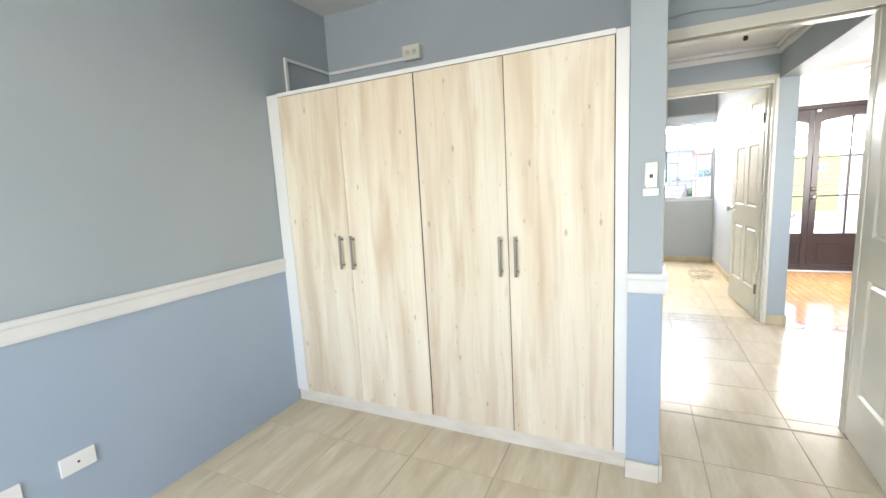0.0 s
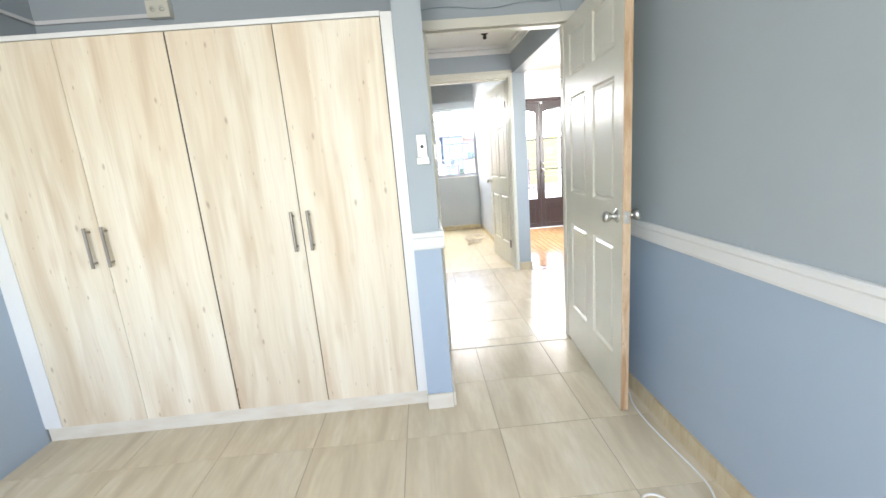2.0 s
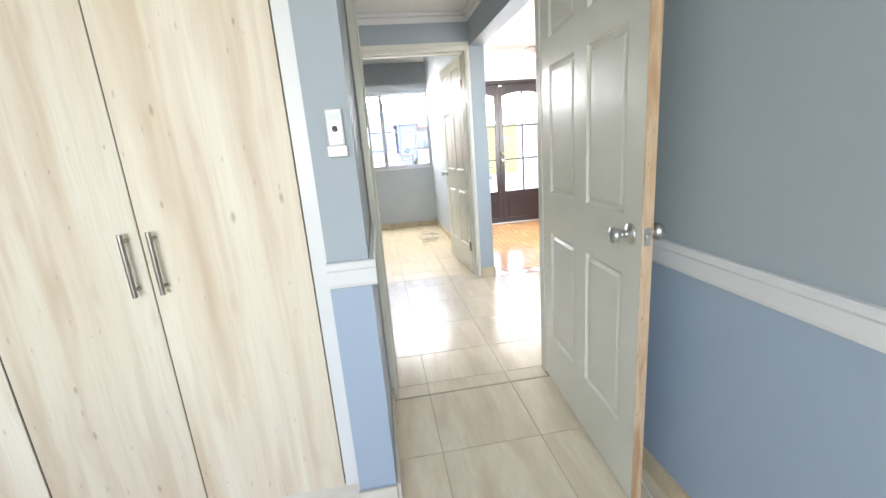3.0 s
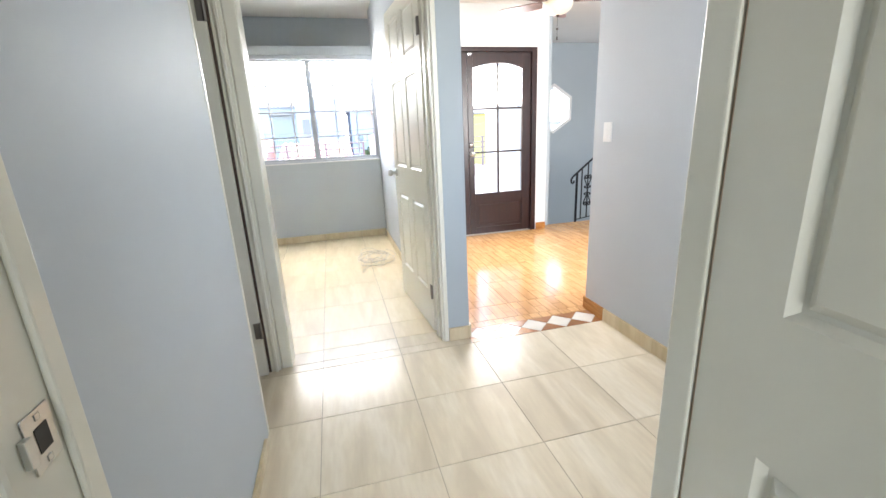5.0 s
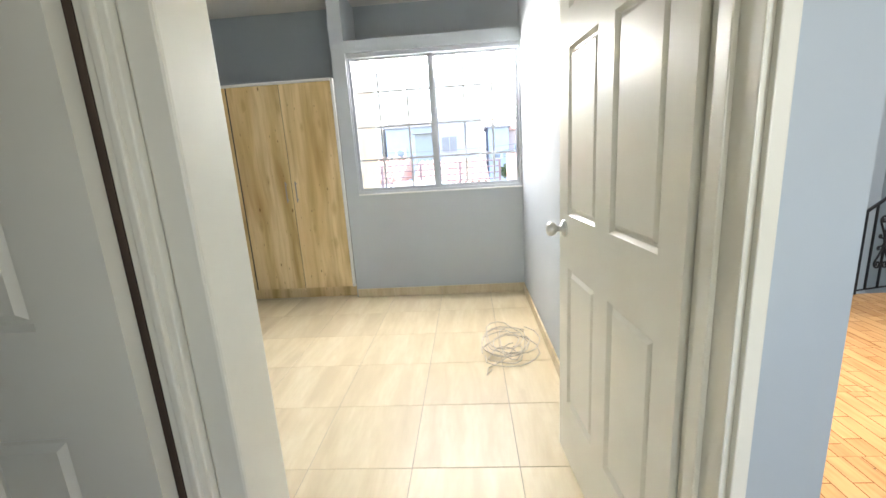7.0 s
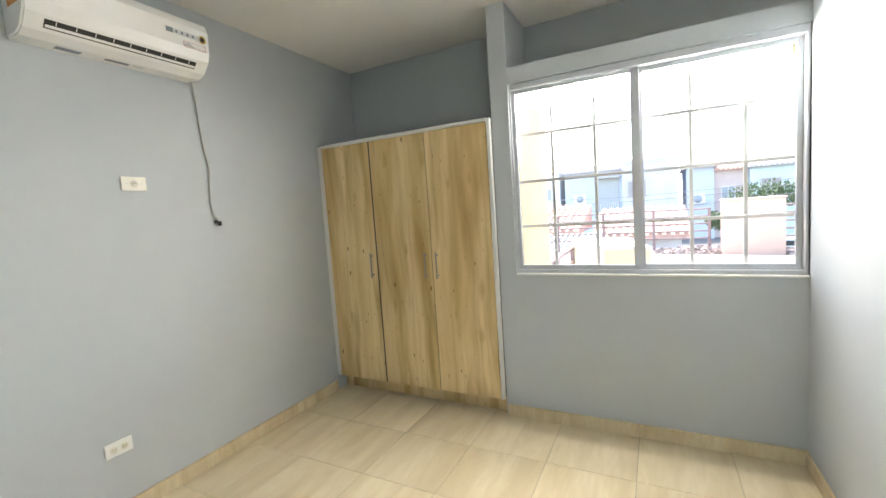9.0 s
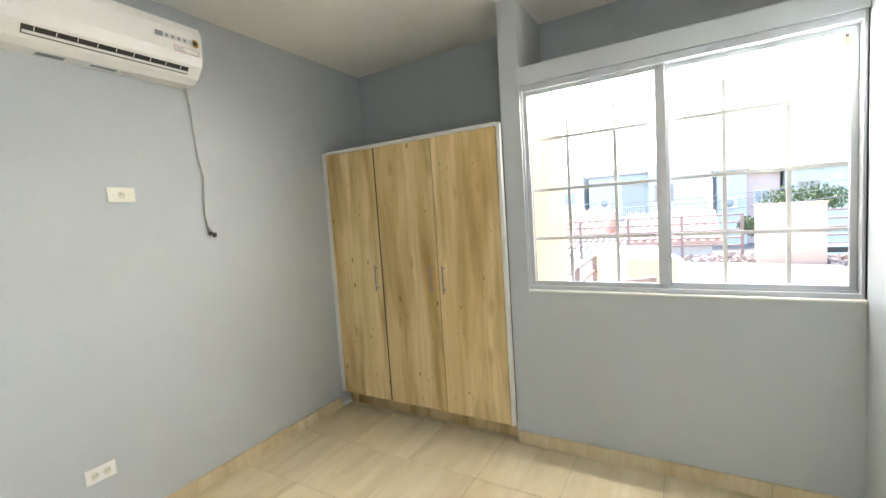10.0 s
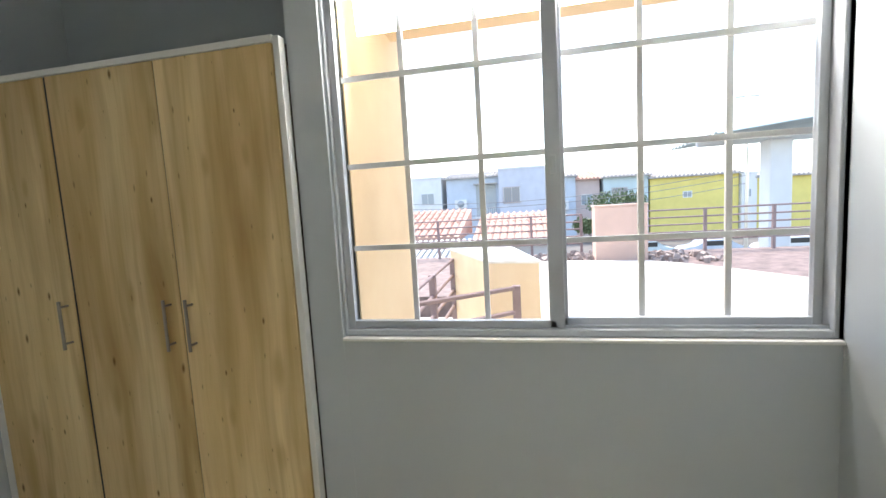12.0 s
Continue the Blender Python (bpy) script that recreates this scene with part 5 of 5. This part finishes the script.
def street(brown):
    # wall, roof and glass colours are paled to stand for haze
    bluew, lilac = render_paint("blue_render", (0.50, 0.56, 0.64)), render_paint("lilac_render", (0.55, 0.57, 0.64))
    teal, yellow = render_paint("pale_teal_render", (0.52, 0.62, 0.64)), render_paint("yellow_render", (0.74, 0.62, 0.20))
    white, pinkish = render_paint("white_render", (0.70, 0.71, 0.71)), render_paint("pinkish_render", (0.62, 0.50, 0.47))
    clay = noisy(material("clay_roof_tile", (0.60, 0.38, 0.30), 0.75), (0.50, 0.29, 0.22), 3, bump=0.2)
    greyroof = noisy(material("weathered_roof_tile", (0.44, 0.42, 0.40), 0.8), (0.34, 0.32, 0.31), 3, bump=0.2)
    dark, bars = material("haze_paled_glass", (0.30, 0.34, 0.37), 0.2), material("rusty_bars", (0.42, 0.30, 0.27), 0.7)

    def house(label, x0, x1, y, z1, mat, depth=9.0, roof=None, wins=(), z0=-3.2, rise=1.1):
        """wins: (x, z, width, height, kind) from the house's corner; kind 'bars', 'sash', 'balcony' or 'unit'."""
        e = thing("house", label, "house", (x0, y, z0))
        W, H = x1 - x0, z1 - z0
        box("wall", 0, W, 0, depth, 0, H, mat, e)
        if roof:
            pitched_roof(e, -0.25, W + 0.25, -0.5, depth * 0.5, H + 0.13, H + rise, roof, 0.40)
            bm = bmesh.new()
            v = [bm.verts.new(p) for p in ((-0.25, depth * 0.5, H + rise), (W + 0.25, depth * 0.5, H + rise), (W + 0.25, depth, H + 0.1), (-0.25, depth, H + 0.1), (-0.25, depth * 0.5, H + 0.01), (W + 0.25, depth * 0.5, H + 0.01), (W + 0.25, depth, H + 0.01), (-0.25, depth, H + 0.01))]
            for q in ((0, 1, 2, 3), (0, 4, 5, 1), (1, 5, 6, 2), (2, 6, 7, 3), (3, 7, 4, 0), (4, 7, 6, 5)):
                bm.faces.new([v[i] for i in q])
            part("back_slope", bm, roof, e)
        else:
            box("parapet", -0.1, W + 0.1, -0.1, depth, H + 0.001, H + 0.2, white, e)
        for wx, wz, ww, wh, kind in wins:
            if kind == "unit":
                u = box("wall_unit", wx, wx + ww, -0.45, -0.002, wz, wz + wh, white, e, 0.04, "white outdoor cooling unit")
                lathe("fan_guard", ((0.001, 0), (wh * 0.40, 0), (wh * 0.40, 0.03), (0.001, 0.03)), dark, u, "", Matrix.Translation((wx + ww / 2, -0.452, wz + wh / 2)) @ Matrix.Rotation(radians(90), 4, "X"), 18)
                continue
            w = box("window", wx, wx + ww, -0.06, -0.001, wz, wz + wh, white if kind != "balcony" else dark, e)
            if kind != "balcony":
                box("pane", wx + 0.08, wx + ww / 2 - 0.03, -0.08, -0.061, wz + 0.08, wz + wh - 0.08, dark, w)
                box("pane", wx + ww / 2 + 0.03, wx + ww - 0.08, -0.08, -0.061, wz + 0.08, wz + wh - 0.08, dark, w)
            if kind == "balcony":
                box("awning", wx - 0.2, wx + ww + 0.2, -1.0, -0.061, wz + wh, wz + wh + 0.12, greyroof, e)
                box("balcony_floor", wx - 0.1, wx + ww + 0.1, -0.95, -0.061, wz - 0.12, wz, white, e)
            if kind in ("bars", "balcony"):
                h = wh if kind == "bars" else 1.05
                yy = -0.16 if kind == "bars" else -0.92
                bm = bmesh.new()
                k = 0.0
                while k <= ww:
                    add_box(bm, wx + k - 0.02, wx + k + 0.02, yy - 0.02, yy + 0.02, wz, wz + h)
                    k += 0.22
                for z in (wz + 0.02, wz + h - 0.02):
                    add_box(bm, wx - 0.05, wx + ww + 0.05, yy - 0.021, yy + 0.021, z - 0.02, z + 0.02)
                for x in (wx - 0.03, wx + ww + 0.03):
                    add_box(bm, x - 0.021, x + 0.021, yy, -0.03, wz, wz + 0.04)
                part("bars", bm, bars if kind == "bars" else white, e)
        return e

    Y = 55
    house("pale blue two-storey house with a balcony and a grey tiled roof", -9.0, -2.86, Y, 4.6, bluew, 9, greyroof, ((1.0, 4.4, 1.4, 1.0, "unit"), (3.5, 3.3, 2.3, 3.7, "balcony")), rise=1.0)
    house("lilac two-storey house with a barred window", -2.84, 2.4, Y - 0.6, 5.3, lilac, 9, None, ((0.5, 4.7, 1.9, 1.8, "bars"),))
    house("white house with sash windows beyond the low roofs", -17.5, -9.6, Y, 4.9, white, 9, None, ((1.2, 5.0, 1.6, 1.4, "sash"), (5.4, 5.0, 1.6, 1.4, "sash")))
    house("pale blue-grey house with an outdoor cooling unit", 3.2, 5.6, Y, 4.0, bluew, 9, greyroof, ((0.3, 3.6, 1.3, 1.0, "unit"),), rise=0.8)
    house("pinkish house with a clay tiled roof", 5.7, 8.3, Y + 1, 3.6, pinkish, 9, clay, ((0.6, 4.0, 1.2, 1.2, "sash"),), rise=1.2)
    house("pale teal two-storey house with a grey tiled roof", 8.6, 13.1, Y, 3.6, teal, 9, greyroof, ((0.8, 4.2, 1.6, 1.5, "bars"),), rise=0.9)
    house("bright yellow house with one small window and a pale tiled roof", 13.3, 21.8, Y, 3.2, yellow, 9, greyroof, ((3.2, 4.2, 0.9, 0.7, "sash"),), rise=0.9)
    house("white house at the end of the yellow one", 21.9, 23.3, Y - 0.4, 3.1, white, 9, None, ((0.4, 3.9, 0.5, 0.9, "sash"),))
    house("yellow and white house with a barred window", 23.4, 28.5, Y, 2.6, yellow, 9, greyroof, ((0.6, 3.4, 1.5, 1.6, "bars"),), rise=0.8)
    house("pale grey house farther along the street", 29.0, 42.0, Y + 2, 1.7, white, 9, greyroof, ((2.0, 2.6, 2.0, 1.4, "sash"),), rise=0.9)
    for label, x0, x1, y0, z in (("low house with a terracotta tiled roof below the terrace", -8.6, -2.3, 21.5, 0.30), ("low house with a terracotta tiled roof behind the terrace railing", -1.9, 1.5, 22.0, 0.02)):
        e = thing("house", label, "house", (x0, y0, -3.2))
        box("wall", 0.3, x1 - x0 - 0.3, 0.5, 3.5, 0, z + 3.06, white, e)
        pitched_roof(e, 0, x1 - x0, 0, 4.0, z + 3.2, z + 4.15, clay, 0.28)

    # slatted pergola below the terrace
    e = thing("pergola", "grey pergola of close slats below the terrace railing", "pergola", (-4.2, 18.9, -3.2))
    for x in (0.1, 2.7):
        for y in (0.1, 1.7):
            bm = bmesh.new()
            add_box(bm, x - 0.06, x + 0.06, y - 0.06, y + 0.06, 0, 3.0 + 0.2 * y)
            part("post", bm, greyroof, e)
    for k in range(15):
        bm = bmesh.new()
        add_box(bm, -0.05, 0.05, -0.1, 2.0, -0.03, 0.03, 0, Matrix.Translation((0.0 + 0.2 * k, 0, 3.05)) @ Matrix.Rotation(radians(11), 4, "X"))
        part("slat", bm, white, e)

    # corrugated canopy on a thick column
    e = thing("canopy", "pale corrugated canopy on one thick round-edged column", "canopy", (9.5, 24.0, -3.2))
    box("column", -0.38, 0.38, 0, 0.76, 0, 6.45, white, e, 0.06)
    box("beam", -2.4, 5.2, -0.7, -0.5, 6.451, 6.66, white, e, 0.01)
    box("beam", -2.4, 5.2, 1.2, 1.4, 6.451, 6.66, white, e, 0.01)
    bm = bmesh.new()
    n = 44
    line = [(-0.9 + 5.0 * i / n, 0.045 * (1 if i % 4 in (1, 2) else -1)) for i in range(n + 1)]
    rows = [[[bm.verts.new((x, y, 6.72 + (x + 2.4) * 0.10 + d + t)) for y, d in line] for x in (-2.5, 5.3)] for t in (0.0, 0.03)]
    for lo, hi in rows:
        for i in range(n):
            bm.faces.new((lo[i], lo[i + 1], hi[i + 1], hi[i]))
    for k in range(2):
        for i in range(n):
            bm.faces.new((rows[0][k][i], rows[0][k][i + 1], rows[1][k][i + 1], rows[1][k][i]))
    for i in (0, n):
        bm.faces.new((rows[0][0][i], rows[0][1][i], rows[1][1][i], rows[1][0][i]))
    part("roof", bm, teal, e, "pale corrugated sheet roof")

    pole = thing("street_lamp", "slim grey street lamp with two short heads above the roofs", "street lamp", (11.1, 30, -3.2))
    bm = bmesh.new()
    add_tube(bm, (0, 0, 0), (0, 0, 9.2), 0.10, 10, 0.06)
    part("pole", bm, STEEL, pole)
    for sx in (-1, 1):
        bm = bmesh.new()
        add_box(bm, sx * 0.35 - 0.25, sx * 0.35 + 0.25, -0.12, 0.12, 9.18, 9.30, 0.03)
        part("lamp_head", bm, STEEL, pole)
    pole = thing("utility_pole", "plain concrete utility pole beside the low house", "utility pole", (-13, 27, -3.2))
    bm = bmesh.new()
    add_tube(bm, (0, 0, 0), (0, 0, 8.0), 0.14, 10, 0.09)
    part("pole", bm, white, pole)
    for z0, sag in ((2.5, 1.0), (2.15, 0.9), (1.75, 0.9)):
        bm = bmesh.new()
        add_path(bm, [(-13 + 24.1 * i / 20, 27 + 3 * i / 20, z0 - sag * 4 * (i / 20) * (1 - i / 20)) for i in range(21)], 0.018, 5)
        tagged(link("power_cable", bm, material("weathered_cable", (0.20, 0.20, 0.21), 0.7)), "thin grey power cable sagging over the street between poles", "cable", "power cables")

    def car(label, x, y, paint):
        e = thing("car", label, "car", (x, y, -3.2))
        bm = bmesh.new()
        side = ((-2.1, 0.35), (-2.15, 0.75), (-1.9, 0.95), (-1.2, 1.0), (-0.7, 1.42), (0.75, 1.45), (1.35, 1.0), (2.0, 0.88), (2.12, 0.6), (2.05, 0.35))
        a, b = ([bm.verts.new((u, v, w)) for u, w in side] for v in (0.0, 1.7))
        bm.faces.new(a), bm.faces.new(b)
        for i in range(len(side)):
            j = (i + 1) % len(side)
            bm.faces.new((a[i], a[j], b[j], b[i]))
        bmesh.ops.bevel(bm, geom=list(bm.edges), offset=0.05, segments=2, affect="EDGES")
        part("body", bm, paint, e)
        box("side_window", -0.75, 0.85, -0.006, -0.001, 1.04, 1.36, DARKGAP, e)
        for wx in (-1.35, 1.3):
            bm = bmesh.new()
            add_tube(bm, (wx, -0.02, 0.33), (wx, 0.2, 0.33), 0.33, 16)
            w = part("wheel", bm, DARKGAP, e)
            bm = bmesh.new()
            add_tube(bm, (wx, -0.03, 0.33), (wx, -0.021, 0.33), 0.2, 12)
            part("rim", bm, STEEL, w)

    car("pale blue parked car seen between the railing bars", 12.6, 37, bluew)
    car("white parked car on the street below", 17.4, 37, white)
    car("pale parked car on the street below", 8.2, 37.5, teal)

    leafm = noisy(material("foliage", (0.08, 0.12, 0.05), 0.6), (0.12, 0.17, 0.07), 2, bump=0)
    rng = random.Random(2)
    for label, x, y, h, k in (("broad green tree before the teal house", 8.7, 49, 4.7, 2.3), ("small green tree behind the terrace railing", 3.4, 27, 3.9, 0.9), ("small green tree beside the low house", -9.8, 28, 4.3, 1.0)):
        e = thing("tree", label, "tree", (x, y, -3.2))
        bm = bmesh.new()
        add_tube(bm, (0, 0, 0), (0.1, 0, h * 0.6), 0.12, 8, 0.07)
        for a in range(6):
            ang = a * 1.05
            add_tube(bm, (0.1, 0, h * 0.55), (0.1 + 0.7 * k * math.cos(ang), 0.7 * k * math.sin(ang), h * 0.88), 0.06, 6, 0.02)
        part("trunk", bm, brown, e)
        verts, faces = [], []
        lobes = [(rng.uniform(-0.9, 0.9) * k, rng.uniform(-0.6, 0.6) * k, h * rng.uniform(0.8, 1.0), rng.uniform(0.45, 0.7) * k) for _ in range(8)]
        for i in range(1500):
            lx, ly, lz, lr = lobes[i % 8]
            d = Vector((rng.gauss(0, 1), rng.gauss(0, 1), rng.gauss(0, 1))).normalized() * lr * rng.uniform(0.6, 1.0)
            c = Vector((lx + d.x, ly + d.y, lz + d.z * 0.7))
            q = Euler((rng.uniform(0, 6), rng.uniform(0, 6), rng.uniform(0, 6))).to_matrix()
            s = rng.uniform(0.07, 0.13) * k ** 0.5
            verts += [c + q @ Vector(p) * s for p in ((-1, 0, 0), (0, -0.5, 0.1), (1, 0, 0), (0, 0.5, 0.1))]
            faces.append(tuple(range(4 * i, 4 * i + 4)))
        me = bpy.data.meshes.new("crown")
        me.from_pydata(verts, [], faces)
        me.materials.append(leafm)
        crown = new("crown", me)
        crown.parent = e


street(terrace())


# ---- floors ----
def tiles(name, parent_label, mat, grout, areas, pitch, ox, oy, gap=0.0025):
    """Tiles laid to one grid, cut at the edges of the areas (x0, x1, y0, y1)."""
    x0, x1, y0, y1 = (f(a[i] for a in areas) for f, i in ((min, 0), (max, 1), (min, 2), (max, 3)))
    par = None
    bm = bmesh.new()
    for a in areas:
        add_box(bm, a[0], a[1], a[2], a[3], -0.2, -0.0025)
    par = structure(link(name, bm, grout), parent_label)
    meshes = {}
    for a in areas:
        i = math.floor((a[0] - ox) / pitch)
        while ox + i * pitch < a[1]:
            j = math.floor((a[2] - oy) / pitch)
            while oy + j * pitch < a[3]:
                p, q = max(a[0], ox + i * pitch), min(a[1], ox + (i + 1) * pitch)
                r, s = max(a[2], oy + j * pitch), min(a[3], oy + (j + 1) * pitch)
                j += 1
                if q - p < 0.02 or s - r < 0.02:
                    continue
                key = (round(q - p, 3), round(s - r, 3))
                if key not in meshes:
                    b = bmesh.new()
                    hx, hy, c = key[0] / 2 - gap / 2, key[1] / 2 - gap / 2, 0.0012
                    top = [b.verts.new((x * (hx - c), y * (hy - c), 0)) for x, y in ((-1, -1), (1, -1), (1, 1), (-1, 1))]
                    low = [b.verts.new((x * hx, y * hy, -0.0012)) for x, y in ((-1, -1), (1, -1), (1, 1), (-1, 1))]
                    bot = [b.verts.new((x * hx, y * hy, -0.006)) for x, y in ((-1, -1), (1, -1), (1, 1), (-1, 1))]
                    b.faces.new(top)
                    for k in range(4):
                        m = (k + 1) % 4
                        b.faces.new((low[k], low[m], top[m], top[k]))
                        b.faces.new((bot[k], bot[m], low[m], low[k]))
                    me = bpy.data.meshes.new("tile")
                    b.to_mesh(me)
                    b.free()
                    me.materials.append(mat)
                    meshes[key] = me
                t = new("tile", meshes[key])
                t.parent = par
                t.location = ((p + q) / 2, (r + s) / 2, 0)
            i += 1
    return par


tiles("floor", "beige travertine-look tile floor", TILE, GROUT,
      ((XW, XE, -2.4, YA), (0.075, 0.955, YA, YA + 0.12), (-0.07, 2.10, YA + 0.12, 4.36), (-2.08, -0.07, YA + 0.12, 4.44), (-0.07, 1.175, 4.36, 4.44),
       (0.01, 1.045, 4.44, 4.58)), 0.45, 0.28, 1.66)
tiles("floor_bedroom", "beige travertine-look tile floor, coloured golden for warm light", WARM_LIGHT_TILE, GROUT, ((XBW, XBE, 4.58, 7.62),), 0.45, 0.28, 1.66)
tiles("floor_living", "orange-brown plank-look tile floor", WOODTILE, GROUT_WOOD,
      ((1.175, 2.22, 4.542, 4.62), (1.175, 3.93, 4.62, 6.93), (2.22, 3.93, YA + 0.12, 4.62), (3.03, 3.93, 6.93, 7.10)), 0.45, 1.175, 4.395)


def threshold():
    """A band of cream squares set on their corners between brown triangles."""
    x0, x1, y0, y1 = 1.175, 2.10, 4.361, 4.541
    par = structure(box("threshold", x0, x1, y0, y1, -0.2, -0.003, GROUT), "threshold band of cream diamonds and brown triangles")
    ym, h, g = (y0 + y1) / 2, (y1 - y0) / 2, 0.002

    def piece(name, pts, mat):
        bm = bmesh.new()
        top = [bm.verts.new((x, y, 0)) for x, y in pts]
        low = [bm.verts.new((x, y, -0.004)) for x, y in pts]
        bm.faces.new(top)
        for i in range(len(pts)):
            j = (i + 1) % len(pts)
            bm.faces.new((low[i], low[j], top[j], top[i]))
        part(name, bm, mat, par)

    p = 0.184
    cs = [1.268 + p * k for k in range(5)]
    for c in cs:
        piece("diamond", ((c - p / 2 + g, ym), (c, y0 + g), (c + p / 2 - g, ym), (c, y1 - g)), CREAMTILE)
    for k in range(6):
        c = 1.268 - p / 2 + p * k
        a, b = max(x0, c - p / 2 + 2 * g), min(x1, c + p / 2 - 2 * g)
        for y, s in ((y0, 1), (y1, -1)):
            cc = min(max(c, x0), x1)
            piece("triangle", ((a, y + s * g * 0.5), (b, y + s * g * 0.5), (cc, ym - s * 2 * g)), BROWNTILE)


threshold()
